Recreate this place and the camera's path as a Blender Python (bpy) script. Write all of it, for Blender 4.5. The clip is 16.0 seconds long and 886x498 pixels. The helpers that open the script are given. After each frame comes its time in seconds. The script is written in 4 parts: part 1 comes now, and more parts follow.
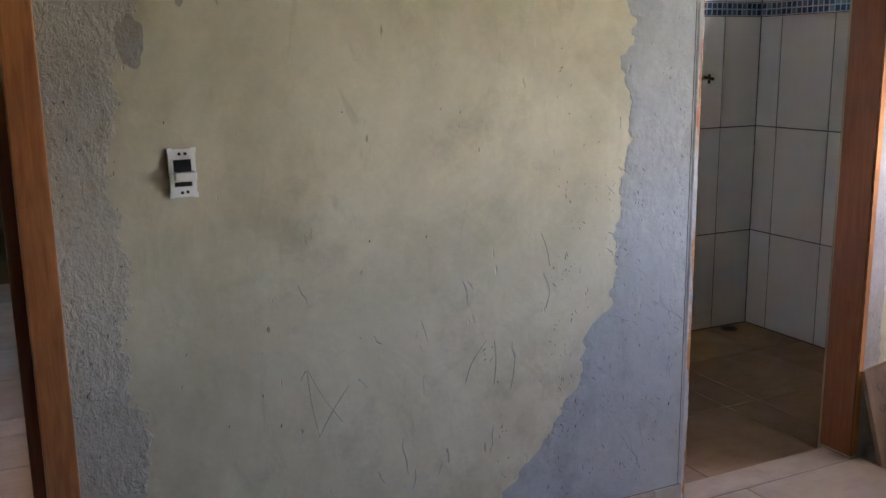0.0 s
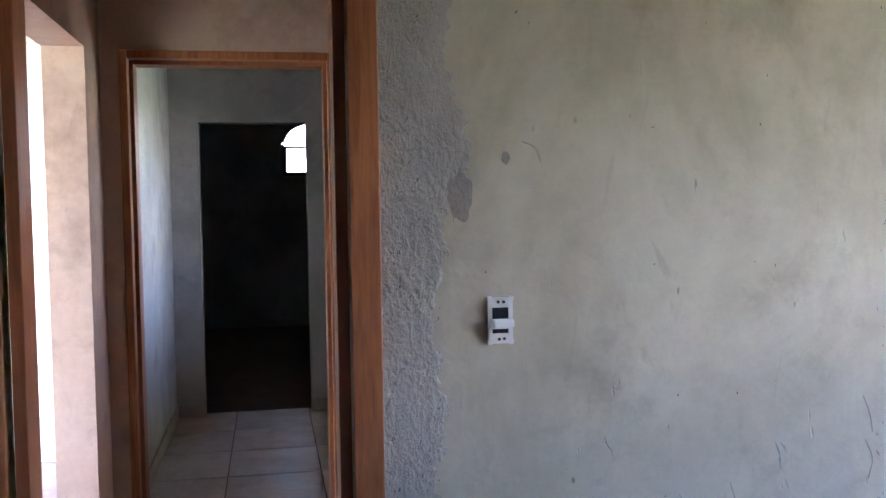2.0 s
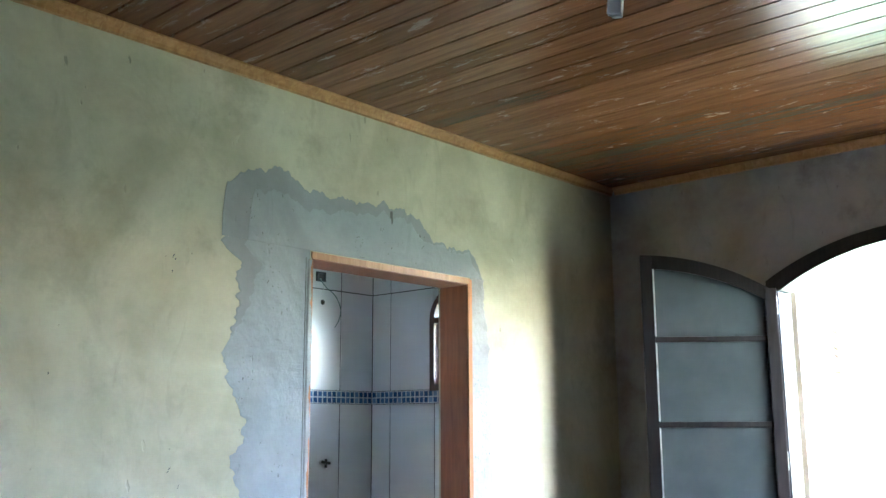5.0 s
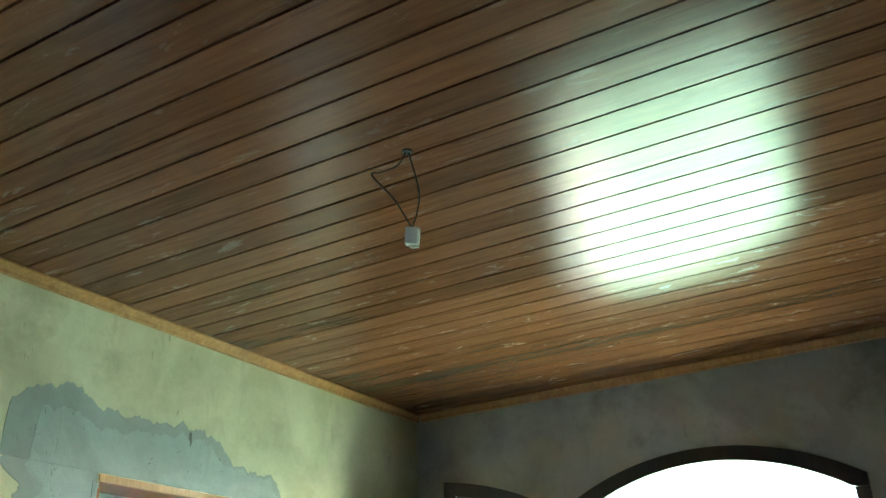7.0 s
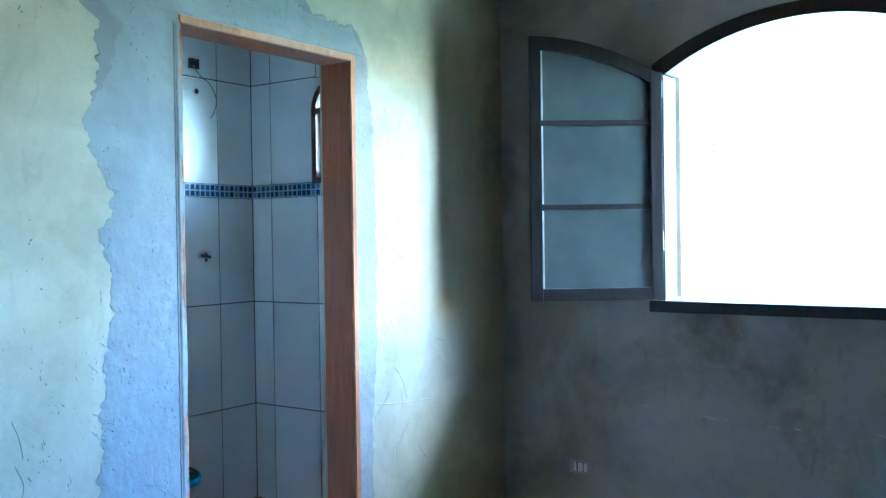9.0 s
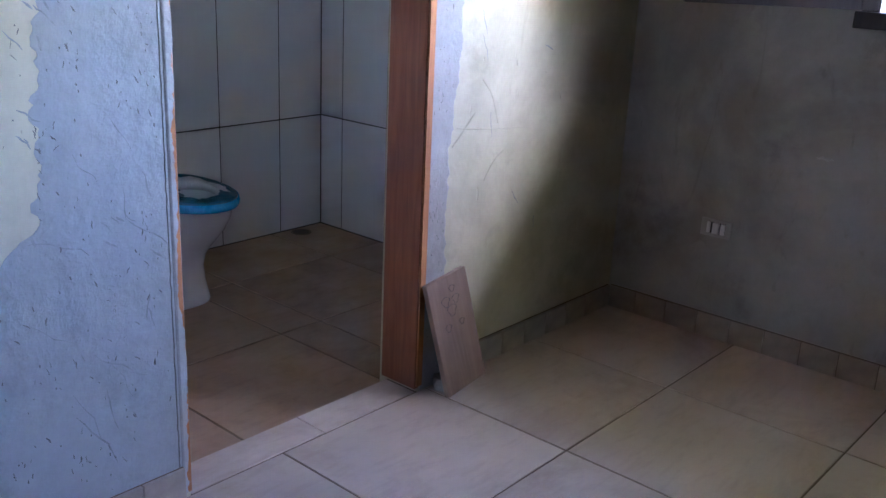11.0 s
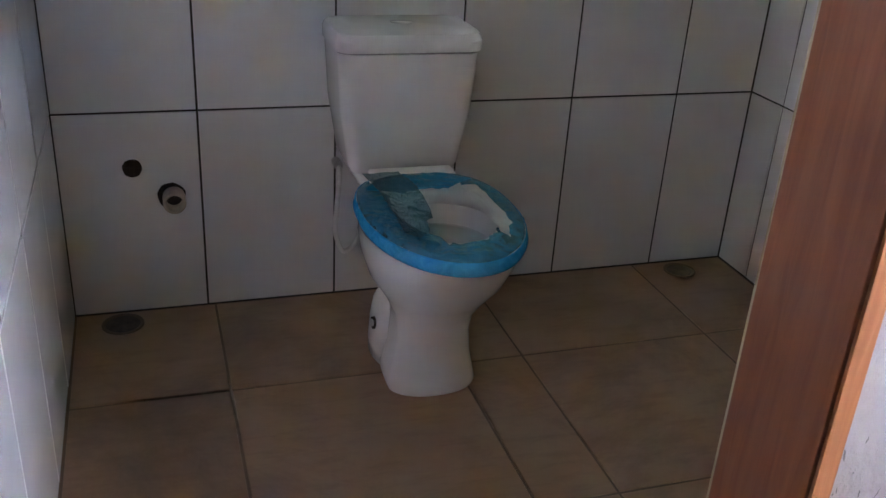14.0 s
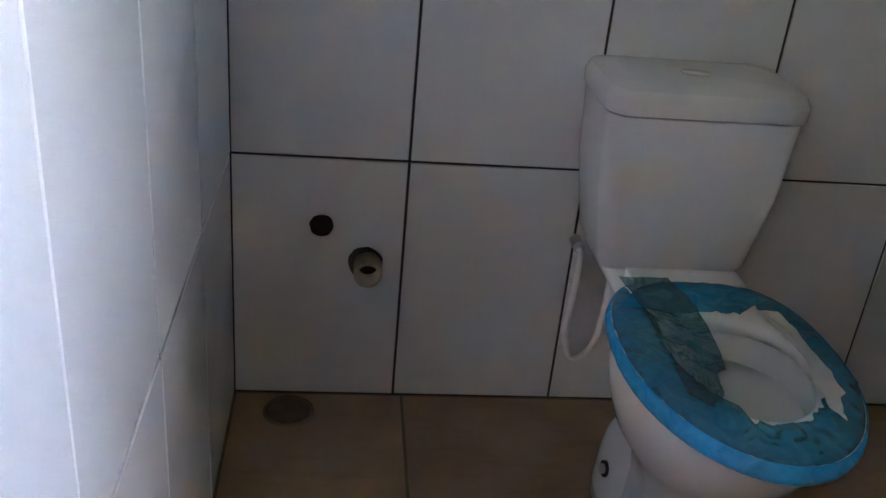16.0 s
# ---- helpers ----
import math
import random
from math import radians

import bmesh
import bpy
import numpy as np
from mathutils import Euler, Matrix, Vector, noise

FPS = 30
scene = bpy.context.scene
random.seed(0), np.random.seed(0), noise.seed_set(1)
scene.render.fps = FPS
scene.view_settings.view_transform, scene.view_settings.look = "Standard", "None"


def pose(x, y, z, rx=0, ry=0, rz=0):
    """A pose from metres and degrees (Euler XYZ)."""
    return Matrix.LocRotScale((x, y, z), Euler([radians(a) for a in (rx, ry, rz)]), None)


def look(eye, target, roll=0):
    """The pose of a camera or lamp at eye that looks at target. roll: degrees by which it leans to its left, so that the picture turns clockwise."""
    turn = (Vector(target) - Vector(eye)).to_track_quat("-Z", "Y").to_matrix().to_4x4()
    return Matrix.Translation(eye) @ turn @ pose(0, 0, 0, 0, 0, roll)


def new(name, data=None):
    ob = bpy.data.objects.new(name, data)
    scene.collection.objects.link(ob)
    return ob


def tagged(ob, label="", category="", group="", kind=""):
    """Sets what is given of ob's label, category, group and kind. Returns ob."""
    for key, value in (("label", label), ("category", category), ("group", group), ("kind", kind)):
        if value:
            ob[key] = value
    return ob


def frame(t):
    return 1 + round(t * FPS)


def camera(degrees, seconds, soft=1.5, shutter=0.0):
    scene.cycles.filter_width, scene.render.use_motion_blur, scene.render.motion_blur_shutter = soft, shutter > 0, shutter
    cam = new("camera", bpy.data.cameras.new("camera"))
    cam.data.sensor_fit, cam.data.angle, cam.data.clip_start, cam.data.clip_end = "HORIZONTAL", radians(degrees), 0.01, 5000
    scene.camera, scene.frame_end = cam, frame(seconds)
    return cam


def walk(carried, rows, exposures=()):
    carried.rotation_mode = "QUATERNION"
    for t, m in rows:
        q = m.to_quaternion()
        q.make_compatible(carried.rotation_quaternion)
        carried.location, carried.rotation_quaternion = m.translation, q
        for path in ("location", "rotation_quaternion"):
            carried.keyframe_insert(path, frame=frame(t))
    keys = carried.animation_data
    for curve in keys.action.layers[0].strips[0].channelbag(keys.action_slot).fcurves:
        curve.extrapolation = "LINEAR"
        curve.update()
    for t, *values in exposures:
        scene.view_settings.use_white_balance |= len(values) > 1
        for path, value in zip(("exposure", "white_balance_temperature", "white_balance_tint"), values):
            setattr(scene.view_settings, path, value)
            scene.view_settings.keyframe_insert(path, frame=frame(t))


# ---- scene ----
cam = camera(51.3, 16.0)
PATH = [
    (0, (0.231, 0.153, 1.447), (1.082, 1.918, 1.042), -0.8),
    (0.5, (0.12, 0.218, 1.436), (0.846, 2.057, 1.13), 0.5),
    (1, (0.096, 0.213, 1.439), (0.709, 2.1, 1.187), 0.5),
    (1.5, (0.097, 0.203, 1.449), (0.643, 2.115, 1.23), 0.5),
    (2, (0.08, 0.186, 1.482), (0.45, 2.149, 1.378), -0.8),
    (2.5, (0.092, 0.178, 1.474), (0.542, 2.124, 1.37), -1.1),
    (3, (0.163, 0.167, 1.452), (0.936, 2.006, 1.298), -1.7),
    (3.5, (0.221, 0.144, 1.488), (1.298, 1.827, 1.401), -1.3),
    (4, (0.22, 0.126, 1.53), (1.492, 1.664, 1.656), -0.2),
    (4.2, (0.225, 0.108, 1.548), (1.542, 1.601, 1.74), 0.1),
    (6.3, (0.221, -0.01, 1.51), (1.824, 0.992, 2.164), -2.0),
    (6.5, (0.215, -0.005, 1.51), (1.818, 0.949, 2.231), -2.0),
    (7, (0.207, -0.024, 1.49), (1.781, 0.883, 2.326), -2.2),
    (7.5, (0.198, 0.014, 1.489), (1.763, 0.897, 2.367), -2.6),
    (8, (0.227, 0.025, 1.541), (1.851, 1.043, 2.11), -1.1),
    (8.5, (0.268, 0.081, 1.472), (1.906, 1.197, 1.738), -1.0),
    (9, (0.31, 0.112, 1.413), (1.951, 1.256, 1.387), -0.8),
    (9.5, (0.417, 0.196, 1.315), (2.075, 1.272, 1.009), 0.4),
    (9.7, (0.476, 0.268, 1.305), (2.124, 1.318, 0.881), 1.0),
    (12, (1.549, 0.921, 1.214), (2.739, 2.38, 0.54), 3.8),
    (12.5, (1.761, 1.111, 1.201), (2.793, 2.674, 0.499), 4.0),
    (13, (1.926, 1.326, 1.208), (2.839, 2.939, 0.457), 4.7),
    (13.5, (2.123, 1.506, 1.2), (2.838, 3.194, 0.401), 4.0),
    (14, (2.231, 1.689, 1.184), (2.814, 3.4, 0.328), 3.6),
    (14.5, (2.274, 1.879, 1.178), (2.831, 3.584, 0.293), 4.0),
    (15, (2.303, 2.052, 1.16), (2.693, 3.799, 0.268), 5.2),
    (15.5, (2.282, 2.187, 1.144), (2.497, 3.957, 0.237), 6.3),
    (16, (2.216, 2.282, 1.139), (2.439, 4.054, 0.239), 5.5),
]
EXPOSE = [(0, 5.38, 6950, 26), (0.5, 5.65, 6500, 34), (1.0, 5.75, 5900, 32), (1.5, 5.85, 5550, 33), (2.0, 5.8, 5600, 32), (2.5, 5.8, 5500, 30), (3.0, 5.85, 4700, 20), (3.5, 5.9, 4800, 22), (4.0, 5.95, 5000, 24), (6.5, 6.35, 5400, -9), (7.5, 6.42, 5350, -11), (8.0, 6.4, 4800, -16), (8.5, 6.4, 4350, -15), (9.0, 6.1, 4100, -1), (9.7, 5.6, 4050, 20), (11.8, 5.65, 5900, 27), (12.5, 5.63, 6000, 28), (13.5, 5.77, 6500, 29), (14.5, 6.29, 6280, 23), (15.0, 6.34, 6230, 23), (15.5, 6.24, 6230, 22), (16, 5.94, 6330, 22)]
walk(cam, [(t, look(eye, target, roll)) for t, eye, target, roll in PATH], EXPOSE)

# ---- light ----
world = bpy.data.worlds.new("world")
scene.world = world
world.use_nodes = True
wn = world.node_tree.nodes
sky = wn.new("ShaderNodeTexSky")
sky.sky_type, sky.sun_disc = "NISHITA", False
SUN_EL, SUN_AZ = radians(36), radians(160)   # azimuth clockwise from +y: the sun stands in the south-south-east
sky.sun_elevation, sky.sun_rotation = SUN_EL, SUN_AZ
sky.dust_density = 0.8
wn["Background"].inputs["Strength"].default_value = 0.15
world.node_tree.links.new(sky.outputs["Color"], wn["Background"].inputs["Color"])
sun = new("sun", bpy.data.lights.new("sun", "SUN"))
sun.data.energy, sun.data.angle, sun.data.color = 4.0, radians(0.5), (1.0, 0.95, 0.86)
toward = Vector((math.sin(SUN_AZ) * math.cos(SUN_EL), math.cos(SUN_AZ) * math.cos(SUN_EL), math.sin(SUN_EL)))
sun.matrix_world = look(toward * 30, (0, 0, 0))


# ---- materials ----
class Mat:
    """A small wrapper round a node material."""

    def __init__(self, name, rough=0.6, metal=0.0):
        self.m = bpy.data.materials.new(name)
        self.m.use_nodes = True
        self.t = self.m.node_tree
        self.b = self.t.nodes["Principled BSDF"]
        self.b.inputs["Roughness"].default_value = rough
        self.b.inputs["Metallic"].default_value = metal
        self.co = self.t.nodes.new("ShaderNodeTexCoord").outputs["Object"]

    def node(self, kind, **ins):
        n = self.t.nodes.new(kind)
        for k, v in ins.items():
            self.put(n.inputs[k.replace("_", " ")], v)
        return n

    def put(self, sock, v):
        if isinstance(v, bpy.types.NodeSocket):
            self.t.links.new(v, sock)
        else:
            sock.default_value = v

    def scatter(self):
        """Shifts the texture from piece to piece, so that alike pieces differ."""
        r = self.node("ShaderNodeObjectInfo").outputs["Random"]
        s = self.node("ShaderNodeVectorMath")
        s.operation = "ADD"
        self.put(s.inputs[0], self.co)
        c = self.node("ShaderNodeCombineXYZ", X=self.math("MULTIPLY", r, 37.0), Y=self.math("MULTIPLY", r, 91.0), Z=self.math("MULTIPLY", r, 13.0))
        self.put(s.inputs[1], c.outputs[0])
        self.co = s.outputs[0]
        return r

    def scaled(self, sx, sy, sz):
        n = self.node("ShaderNodeMapping", Vector=self.co)
        n.inputs["Scale"].default_value = (sx, sy, sz)
        return n.outputs[0]

    def noise(self, scale, detail=4, rough=0.55, vec=None, distort=0.0):
        n = self.node("ShaderNodeTexNoise", Vector=vec or self.co, Scale=scale, Detail=detail, Roughness=rough, Distortion=distort)
        return n.outputs["Fac"]

    def ramp(self, fac, *stops):
        n = self.node("ShaderNodeValToRGB", Fac=fac)
        els = n.color_ramp.elements
        while len(els) < len(stops):
            els.new(0.5)
        for e, (p, c) in zip(els, stops):
            e.position = p
            e.color = (c, c, c, 1) if isinstance(c, (int, float)) else (*c, 1)
        return n.outputs["Color"]

    def mix(self, fac, a, b, mode="MIX"):
        n = self.t.nodes.new("ShaderNodeMix")
        n.data_type, n.blend_type = "RGBA", mode
        self.put(n.inputs[0], fac)
        for i, v in ((6, a), (7, b)):
            self.put(n.inputs[i], (*v, 1) if isinstance(v, tuple) else v)
        return n.outputs[2]

    def math(self, op, a, b=0.5):
        n = self.t.nodes.new("ShaderNodeMath")
        n.operation = op
        self.put(n.inputs[0], a)
        self.put(n.inputs[1], b)
        return n.outputs[0]

    def colour(self, v):
        self.put(self.b.inputs["Base Color"], (*v, 1) if isinstance(v, tuple) else v)
        return self

    def rough(self, v):
        self.put(self.b.inputs["Roughness"], v)
        return self

    def bump(self, h, strength=0.3, dist=0.01, then=None):
        n = self.node("ShaderNodeBump", Height=h, Strength=strength, Distance=dist)
        if then is not None:
            self.put(n.inputs["Normal"], then)
        self.put(self.b.inputs["Normal"], n.outputs[0])
        return n.outputs[0]


def plaster(name, base, light, dark, pits=0.5, fine=0.10, relief=0.0):
    """Bare cement plaster: cloudy lime skim, trowel smears, fine grain, scratches and pits."""
    k = Mat(name, 0.82)
    clouds = k.ramp(k.noise(1.5, 6, 0.58, distort=0.9), (0.38, base), (0.62, light))
    smear = k.ramp(k.noise(2.6, 4, 0.5, vec=k.scaled(1.0, 1.0, 0.55), distort=1.4), (0.52, 0.0), (0.70, 0.55))
    c = k.mix(smear, clouds, light)
    blots = k.ramp(k.noise(1.9, 7, 0.68), (0.30, 0.75), (0.45, 0.0))
    c = k.mix(blots, c, dark)
    c = k.mix(1.0, c, k.ramp(k.noise(23, 5, 0.7), (0.3, 0.94), (0.7, 1.05)), "MULTIPLY")
    rubs = k.ramp(k.noise(9, 5, 0.6, vec=k.scaled(1.0, 1.0, 0.35), distort=2.2), (0.60, 0.0), (0.74, 0.35))
    c = k.mix(rubs, c, dark)
    v = k.node("ShaderNodeMapping", Vector=k.co)
    v.inputs["Scale"].default_value = (2.2, 2.2, 0.8)
    v.inputs["Rotation"].default_value = (0, 0.5, 0)
    pit = k.ramp(k.noise(17, 2, 0.5, vec=v.outputs[0]), (0.245, 1.0), (0.27, 0.0))
    where = k.ramp(k.noise(1.4, 3), (0.42, 0.0), (0.58, 1.0))
    c = k.mix(k.math("MULTIPLY", k.math("MULTIPLY", pit, where), pits), c, (0.09, 0.08, 0.07))
    k.colour(c)
    b = k.bump(k.noise(28, 7, 0.7), fine, 0.006)
    b = k.bump(pit, 0.5, -0.004, b)
    b = k.bump(k.noise(5, 4, 0.5, distort=0.8), 0.25, 0.02, b)
    if relief:      # thrown render: coarse lumps
        lumps = k.noise(48, 6, 0.68, vec=k.scaled(1.2, 1.0, 0.75), distort=0.35)
        k.bump(k.ramp(lumps, (0.30, 0.0), (0.70, 1.0)), relief, 0.011, b)
    return k.m


def timber(name, a, b, rough=0.5, along=2, scale=9):
    """Wood with grain along one axis of the object."""
    k = Mat(name, rough)
    s = [7.0, 7.0, 7.0]
    s[along] = 0.5
    v = k.scaled(*s)
    g = k.noise(scale, 6, 0.6, vec=v, distort=0.8)
    c = k.mix(k.ramp(g, (0.35, 0.0), (0.68, 1.0)), a, b)
    k.colour(k.mix(1.0, c, k.ramp(k.noise(2.2, 4), (0.3, 0.7), (0.7, 1.1)), "MULTIPLY"))
    k.bump(g, 0.15, 0.004)
    return k.m


M_wall = plaster("skim_plaster", (0.43, 0.38, 0.255), (0.585, 0.53, 0.375), (0.31, 0.265, 0.18), 0.5, 0.04)
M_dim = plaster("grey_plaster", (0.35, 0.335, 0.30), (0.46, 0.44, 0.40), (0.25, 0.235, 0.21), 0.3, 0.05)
# darker than the other walls, to weaken light bounced from unseen sides
M_behind = plaster("unseen_dark_cement", (0.20, 0.19, 0.175), (0.27, 0.26, 0.24), (0.13, 0.125, 0.115), 0.3, 0.05)
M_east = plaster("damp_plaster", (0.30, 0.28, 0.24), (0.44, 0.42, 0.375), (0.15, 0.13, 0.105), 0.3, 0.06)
M_patch = plaster("raw_cement", (0.245, 0.245, 0.235), (0.32, 0.32, 0.31), (0.18, 0.18, 0.175), 1.0, 0.15)
M_pink = plaster("hall_plaster", (0.50, 0.34, 0.25), (0.58, 0.42, 0.32), (0.31, 0.21, 0.155), 0.2)
M_jamb = timber("jamb_wood", (0.25, 0.082, 0.030), (0.345, 0.12, 0.044), 0.5)
M_frame = timber("door_frame_wood", (0.29, 0.095, 0.03), (0.48, 0.18, 0.06), 0.45)
M_dark = timber("window_wood", (0.075, 0.032, 0.018), (0.13, 0.055, 0.03), 0.45)
M_trim = timber("ceiling_trim_wood", (0.36, 0.16, 0.05), (0.52, 0.27, 0.10), 0.4)


def ceiling_wood():
    k = Mat("varnished_boards", 0.16)
    r = k.node("ShaderNodeNewGeometry").outputs["Random Per Island"]
    v = k.scaled(9, 0.6, 9)
    g = k.noise(6, 6, 0.62, vec=v, distort=0.9)
    c = k.mix(k.ramp(g, (0.32, 0.0), (0.7, 1.0)), (0.112, 0.046, 0.024), (0.19, 0.084, 0.040))
    c = k.mix(1.0, c, k.ramp(r, (0.0, 0.72), (1.0, 1.25)), "MULTIPLY")
    k.colour(c)
    worn = k.ramp(k.noise(6, 9, 0.78, vec=k.scaled(3.4, 0.8, 1), distort=0.6), (0.55, 0.0), (0.61, 1.0))
    k.rough(k.math("MULTIPLY_ADD", worn, 0.13))
    k.t.nodes[-1].inputs[2].default_value = 0.15
    k.b.inputs["Specular IOR Level"].default_value = 0.22
    n = k.bump(k.noise(7, 6, 0.7, vec=k.scaled(3.0, 0.4, 2)), 0.05, 0.005)
    k.bump(k.noise(16, 8, 0.8, vec=k.scaled(3.0, 0.9, 1)), 0.10, 0.004, n)
    return k.m


M_ceil = ceiling_wood()


def wall_tile_mat():
    k = Mat("white_glazed_tile", 0.18)
    r = k.scatter()
    c = k.mix(k.ramp(k.noise(2.4, 5), (0.35, 0.0), (0.75, 1.0)), (0.80, 0.795, 0.785), (0.74, 0.735, 0.715))
    k.colour(k.mix(1.0, c, k.ramp(r, (0.0, 0.95), (1.0, 1.03)), "MULTIPLY"))
    k.rough(k.ramp(k.noise(5, 4), (0.3, 0.17), (0.7, 0.24)))
    k.bump(k.noise(4, 3), 0.03, 0.01)
    return k.m


M_tile = wall_tile_mat()


def floor_tile_mat(name, a, b, dirt, rough):
    k = Mat(name, rough)
    r = k.scatter()
    c = k.mix(k.ramp(k.noise(3.5, 6, 0.65), (0.3, 0.0), (0.7, 1.0)), a, b)
    c = k.mix(k.ramp(k.noise(1.6, 7, 0.7, distort=0.5), (0.48, 0.0), (0.72, 0.75)), c, dirt)
    c = k.mix(k.ramp(k.noise(40, 3, 0.6, vec=k.scaled(0.25, 1, 1)), (0.5, 0.0), (0.75, 0.25)), c, dirt)
    k.colour(k.mix(1.0, c, k.ramp(r, (0.0, 0.9), (1.0, 1.06)), "MULTIPLY"))
    k.rough(k.ramp(k.noise(6, 6, 0.7), (0.3, rough - 0.12), (0.7, rough + 0.2)))
    k.bump(k.noise(60, 3), 0.06, 0.002)
    return k.m


M_rfloor = floor_tile_mat("room_floor_tile", (0.54, 0.425, 0.345), (0.63, 0.515, 0.43), (0.33, 0.22, 0.155), 0.45)
M_bfloor = floor_tile_mat("bath_floor_tile", (0.33, 0.20, 0.12), (0.405, 0.26, 0.165), (0.145, 0.08, 0.046), 0.45)


def plain(name, c, rough=0.5, metal=0.0, vary=0.15, scale=12):
    k = Mat(name, rough, metal)
    k.colour(k.mix(1.0, (*c, 1)[:3], k.ramp(k.noise(scale, 5, 0.65), (0.3, 1 - vary), (0.7, 1 + vary)), "MULTIPLY"))
    return k.m


M_grout = plain("dark_grout", (0.028, 0.025, 0.022), 0.95)
M_fgrout = plain("brown_grout", (0.16, 0.11, 0.075), 0.9)
M_base = plain("baseboard_tile", (0.40, 0.33, 0.26), 0.5, vary=0.25, scale=7)
M_white = plain("white_plastic", (0.78, 0.77, 0.74), 0.35, vary=0.05)
M_black = plain("black_plastic", (0.015, 0.015, 0.016), 0.4)
M_china = plain("white_china", (0.80, 0.79, 0.77), 0.09, vary=0.03, scale=5)
M_brick = plain("clay_brick", (0.42, 0.15, 0.05), 0.9, vary=0.3, scale=20)
M_steel = plain("steel", (0.5, 0.5, 0.48), 0.35, 1.0)
M_out = plain("outside_render", (0.55, 0.53, 0.48), 0.9)
M_shut = timber("louvre_wood", (0.40, 0.30, 0.22), (0.5, 0.4, 0.3), 0.6)


# ---- mesh helpers ----
def part(name, bm, material, parent=None, label=""):
    """Links a bmesh as one mesh object, under a thing or a part if given."""
    me = bpy.data.meshes.new(name)
    bm.to_mesh(me)
    bm.free()
    for m in (material if isinstance(material, (list, tuple)) else [material]):
        me.materials.append(m)
    ob = new(name, me)
    if parent is not None:
        ob.parent = parent
    if label:
        ob["label"] = label
    return ob


def thing(name, label, category, at=(0, 0, 0), rz=0.0, group=""):
    ob = new(name)
    ob.matrix_basis = pose(*at, 0, 0, rz)
    ob.empty_display_size = 0.1
    return tagged(ob, label, category, group)


def box(bm, x0, x1, y0, y1, z0, z1, mat=0):
    v = [bm.verts.new((x, y, z)) for z in (z0, z1) for y in (y0, y1) for x in (x0, x1)]
    for f in ((0, 2, 3, 1), (4, 5, 7, 6), (0, 1, 5, 4), (2, 6, 7, 3), (0, 4, 6, 2), (1, 3, 7, 5)):
        bm.faces.new([v[i] for i in f]).material_index = mat
    return v


def cube(x0, x1, y0, y1, z0, z1, bevel=0.0, seg=2):
    bm = bmesh.new()
    box(bm, x0, x1, y0, y1, z0, z1)
    if bevel:
        bmesh.ops.bevel(bm, geom=bm.edges[:], offset=bevel, segments=seg, affect="EDGES", profile=0.6)
    return bm


def structure(name, bm, material, label, category):
    ob = part(name, bm, material)
    return tagged(ob, label, category, kind="structure")


def smooth(ob):
    for p in ob.data.polygons:
        p.use_smooth = True
    return ob


def loft(rings, close=True, caps=True):
    """A skin over rings of equally many points."""
    bm = bmesh.new()
    vs = [[bm.verts.new(p) for p in r] for r in rings]
    n = len(vs[0])
    for a, b in zip(vs, vs[1:]):
        for i in range(n if close else n - 1):
            bm.faces.new((a[i], a[(i + 1) % n], b[(i + 1) % n], b[i]))
    if caps:
        bm.faces.new(vs[0][::-1])
        bm.faces.new(vs[-1])
    bmesh.ops.recalc_face_normals(bm, faces=bm.faces[:])
    return bm


def tube(points, r, seg=8):
    """A round tube along a polyline."""
    pts = [Vector(p) for p in points]
    rings, side = [], None
    for i, p in enumerate(pts):
        d = (pts[min(i + 1, len(pts) - 1)] - pts[max(i - 1, 0)]).normalized()
        if side is None:
            side = d.orthogonal().normalized()
        side = (side - d * side.dot(d)).normalized()
        up = d.cross(side)
        rings.append([p + r * (math.cos(a) * side + math.sin(a) * up) for a in (2 * math.pi * k / seg for k in range(seg))])
    return loft(rings)


def curve_points(ctrl, n=24):
    """A smooth line through control points (Catmull-Rom)."""
    p = [Vector(c) for c in ctrl]
    p = [2 * p[0] - p[1]] + p + [2 * p[-1] - p[-2]]
    out = []
    for i in range(1, len(p) - 2):
        for k in range(n):
            t = k / n
            a, b, c, d = p[i - 1], p[i], p[i + 1], p[i + 2]
            out.append(0.5 * (2 * b + (c - a) * t + (2 * a - 5 * b + 4 * c - d) * t * t + (3 * b - a - 3 * c + d) * t ** 3))
    return out + [p[-2]]


# ---- plan ----
F = 0.06            # room floor above the bathroom floor
CEIL = 2.59
YA, YB = 2.24, 2.39  # the wall between the room and the bathroom
XE = 3.825           # room side of the east wall
BX0, BX1, BY1 = 2.015, 3.858, 3.85   # bathroom tile faces
DL, DR, DT = 2.06, 2.81, 2.052       # bathroom doorway
HL, HR = -0.47, 0.257                # hall doorway
HT = 2.14


def holed_wall(name, axis, a0, a1, t0, t1, z0, z1, holes, material, label):
    """A wall along x (axis 0) or y (axis 1), from a0 to a1, t0 to t1 thick, with rectangular holes (b0, b1, zlo, zhi)."""
    bm = bmesh.new()

    def put(b0, b1, lo, hi):
        if b1 - b0 > 1e-4 and hi - lo > 1e-4:
            box(bm, *((b0, b1, t0, t1) if axis == 0 else (t0, t1, b0, b1)), lo, hi)
    at = a0
    for b0, b1, lo, hi in sorted(holes):
        put(at, b0, z0, z1)
        put(b0, b1, z0, lo)
        put(b0, b1, hi, z1)
        at = b1
    put(at, a1, z0, z1)
    return structure(name, bm, material, label, "wall")


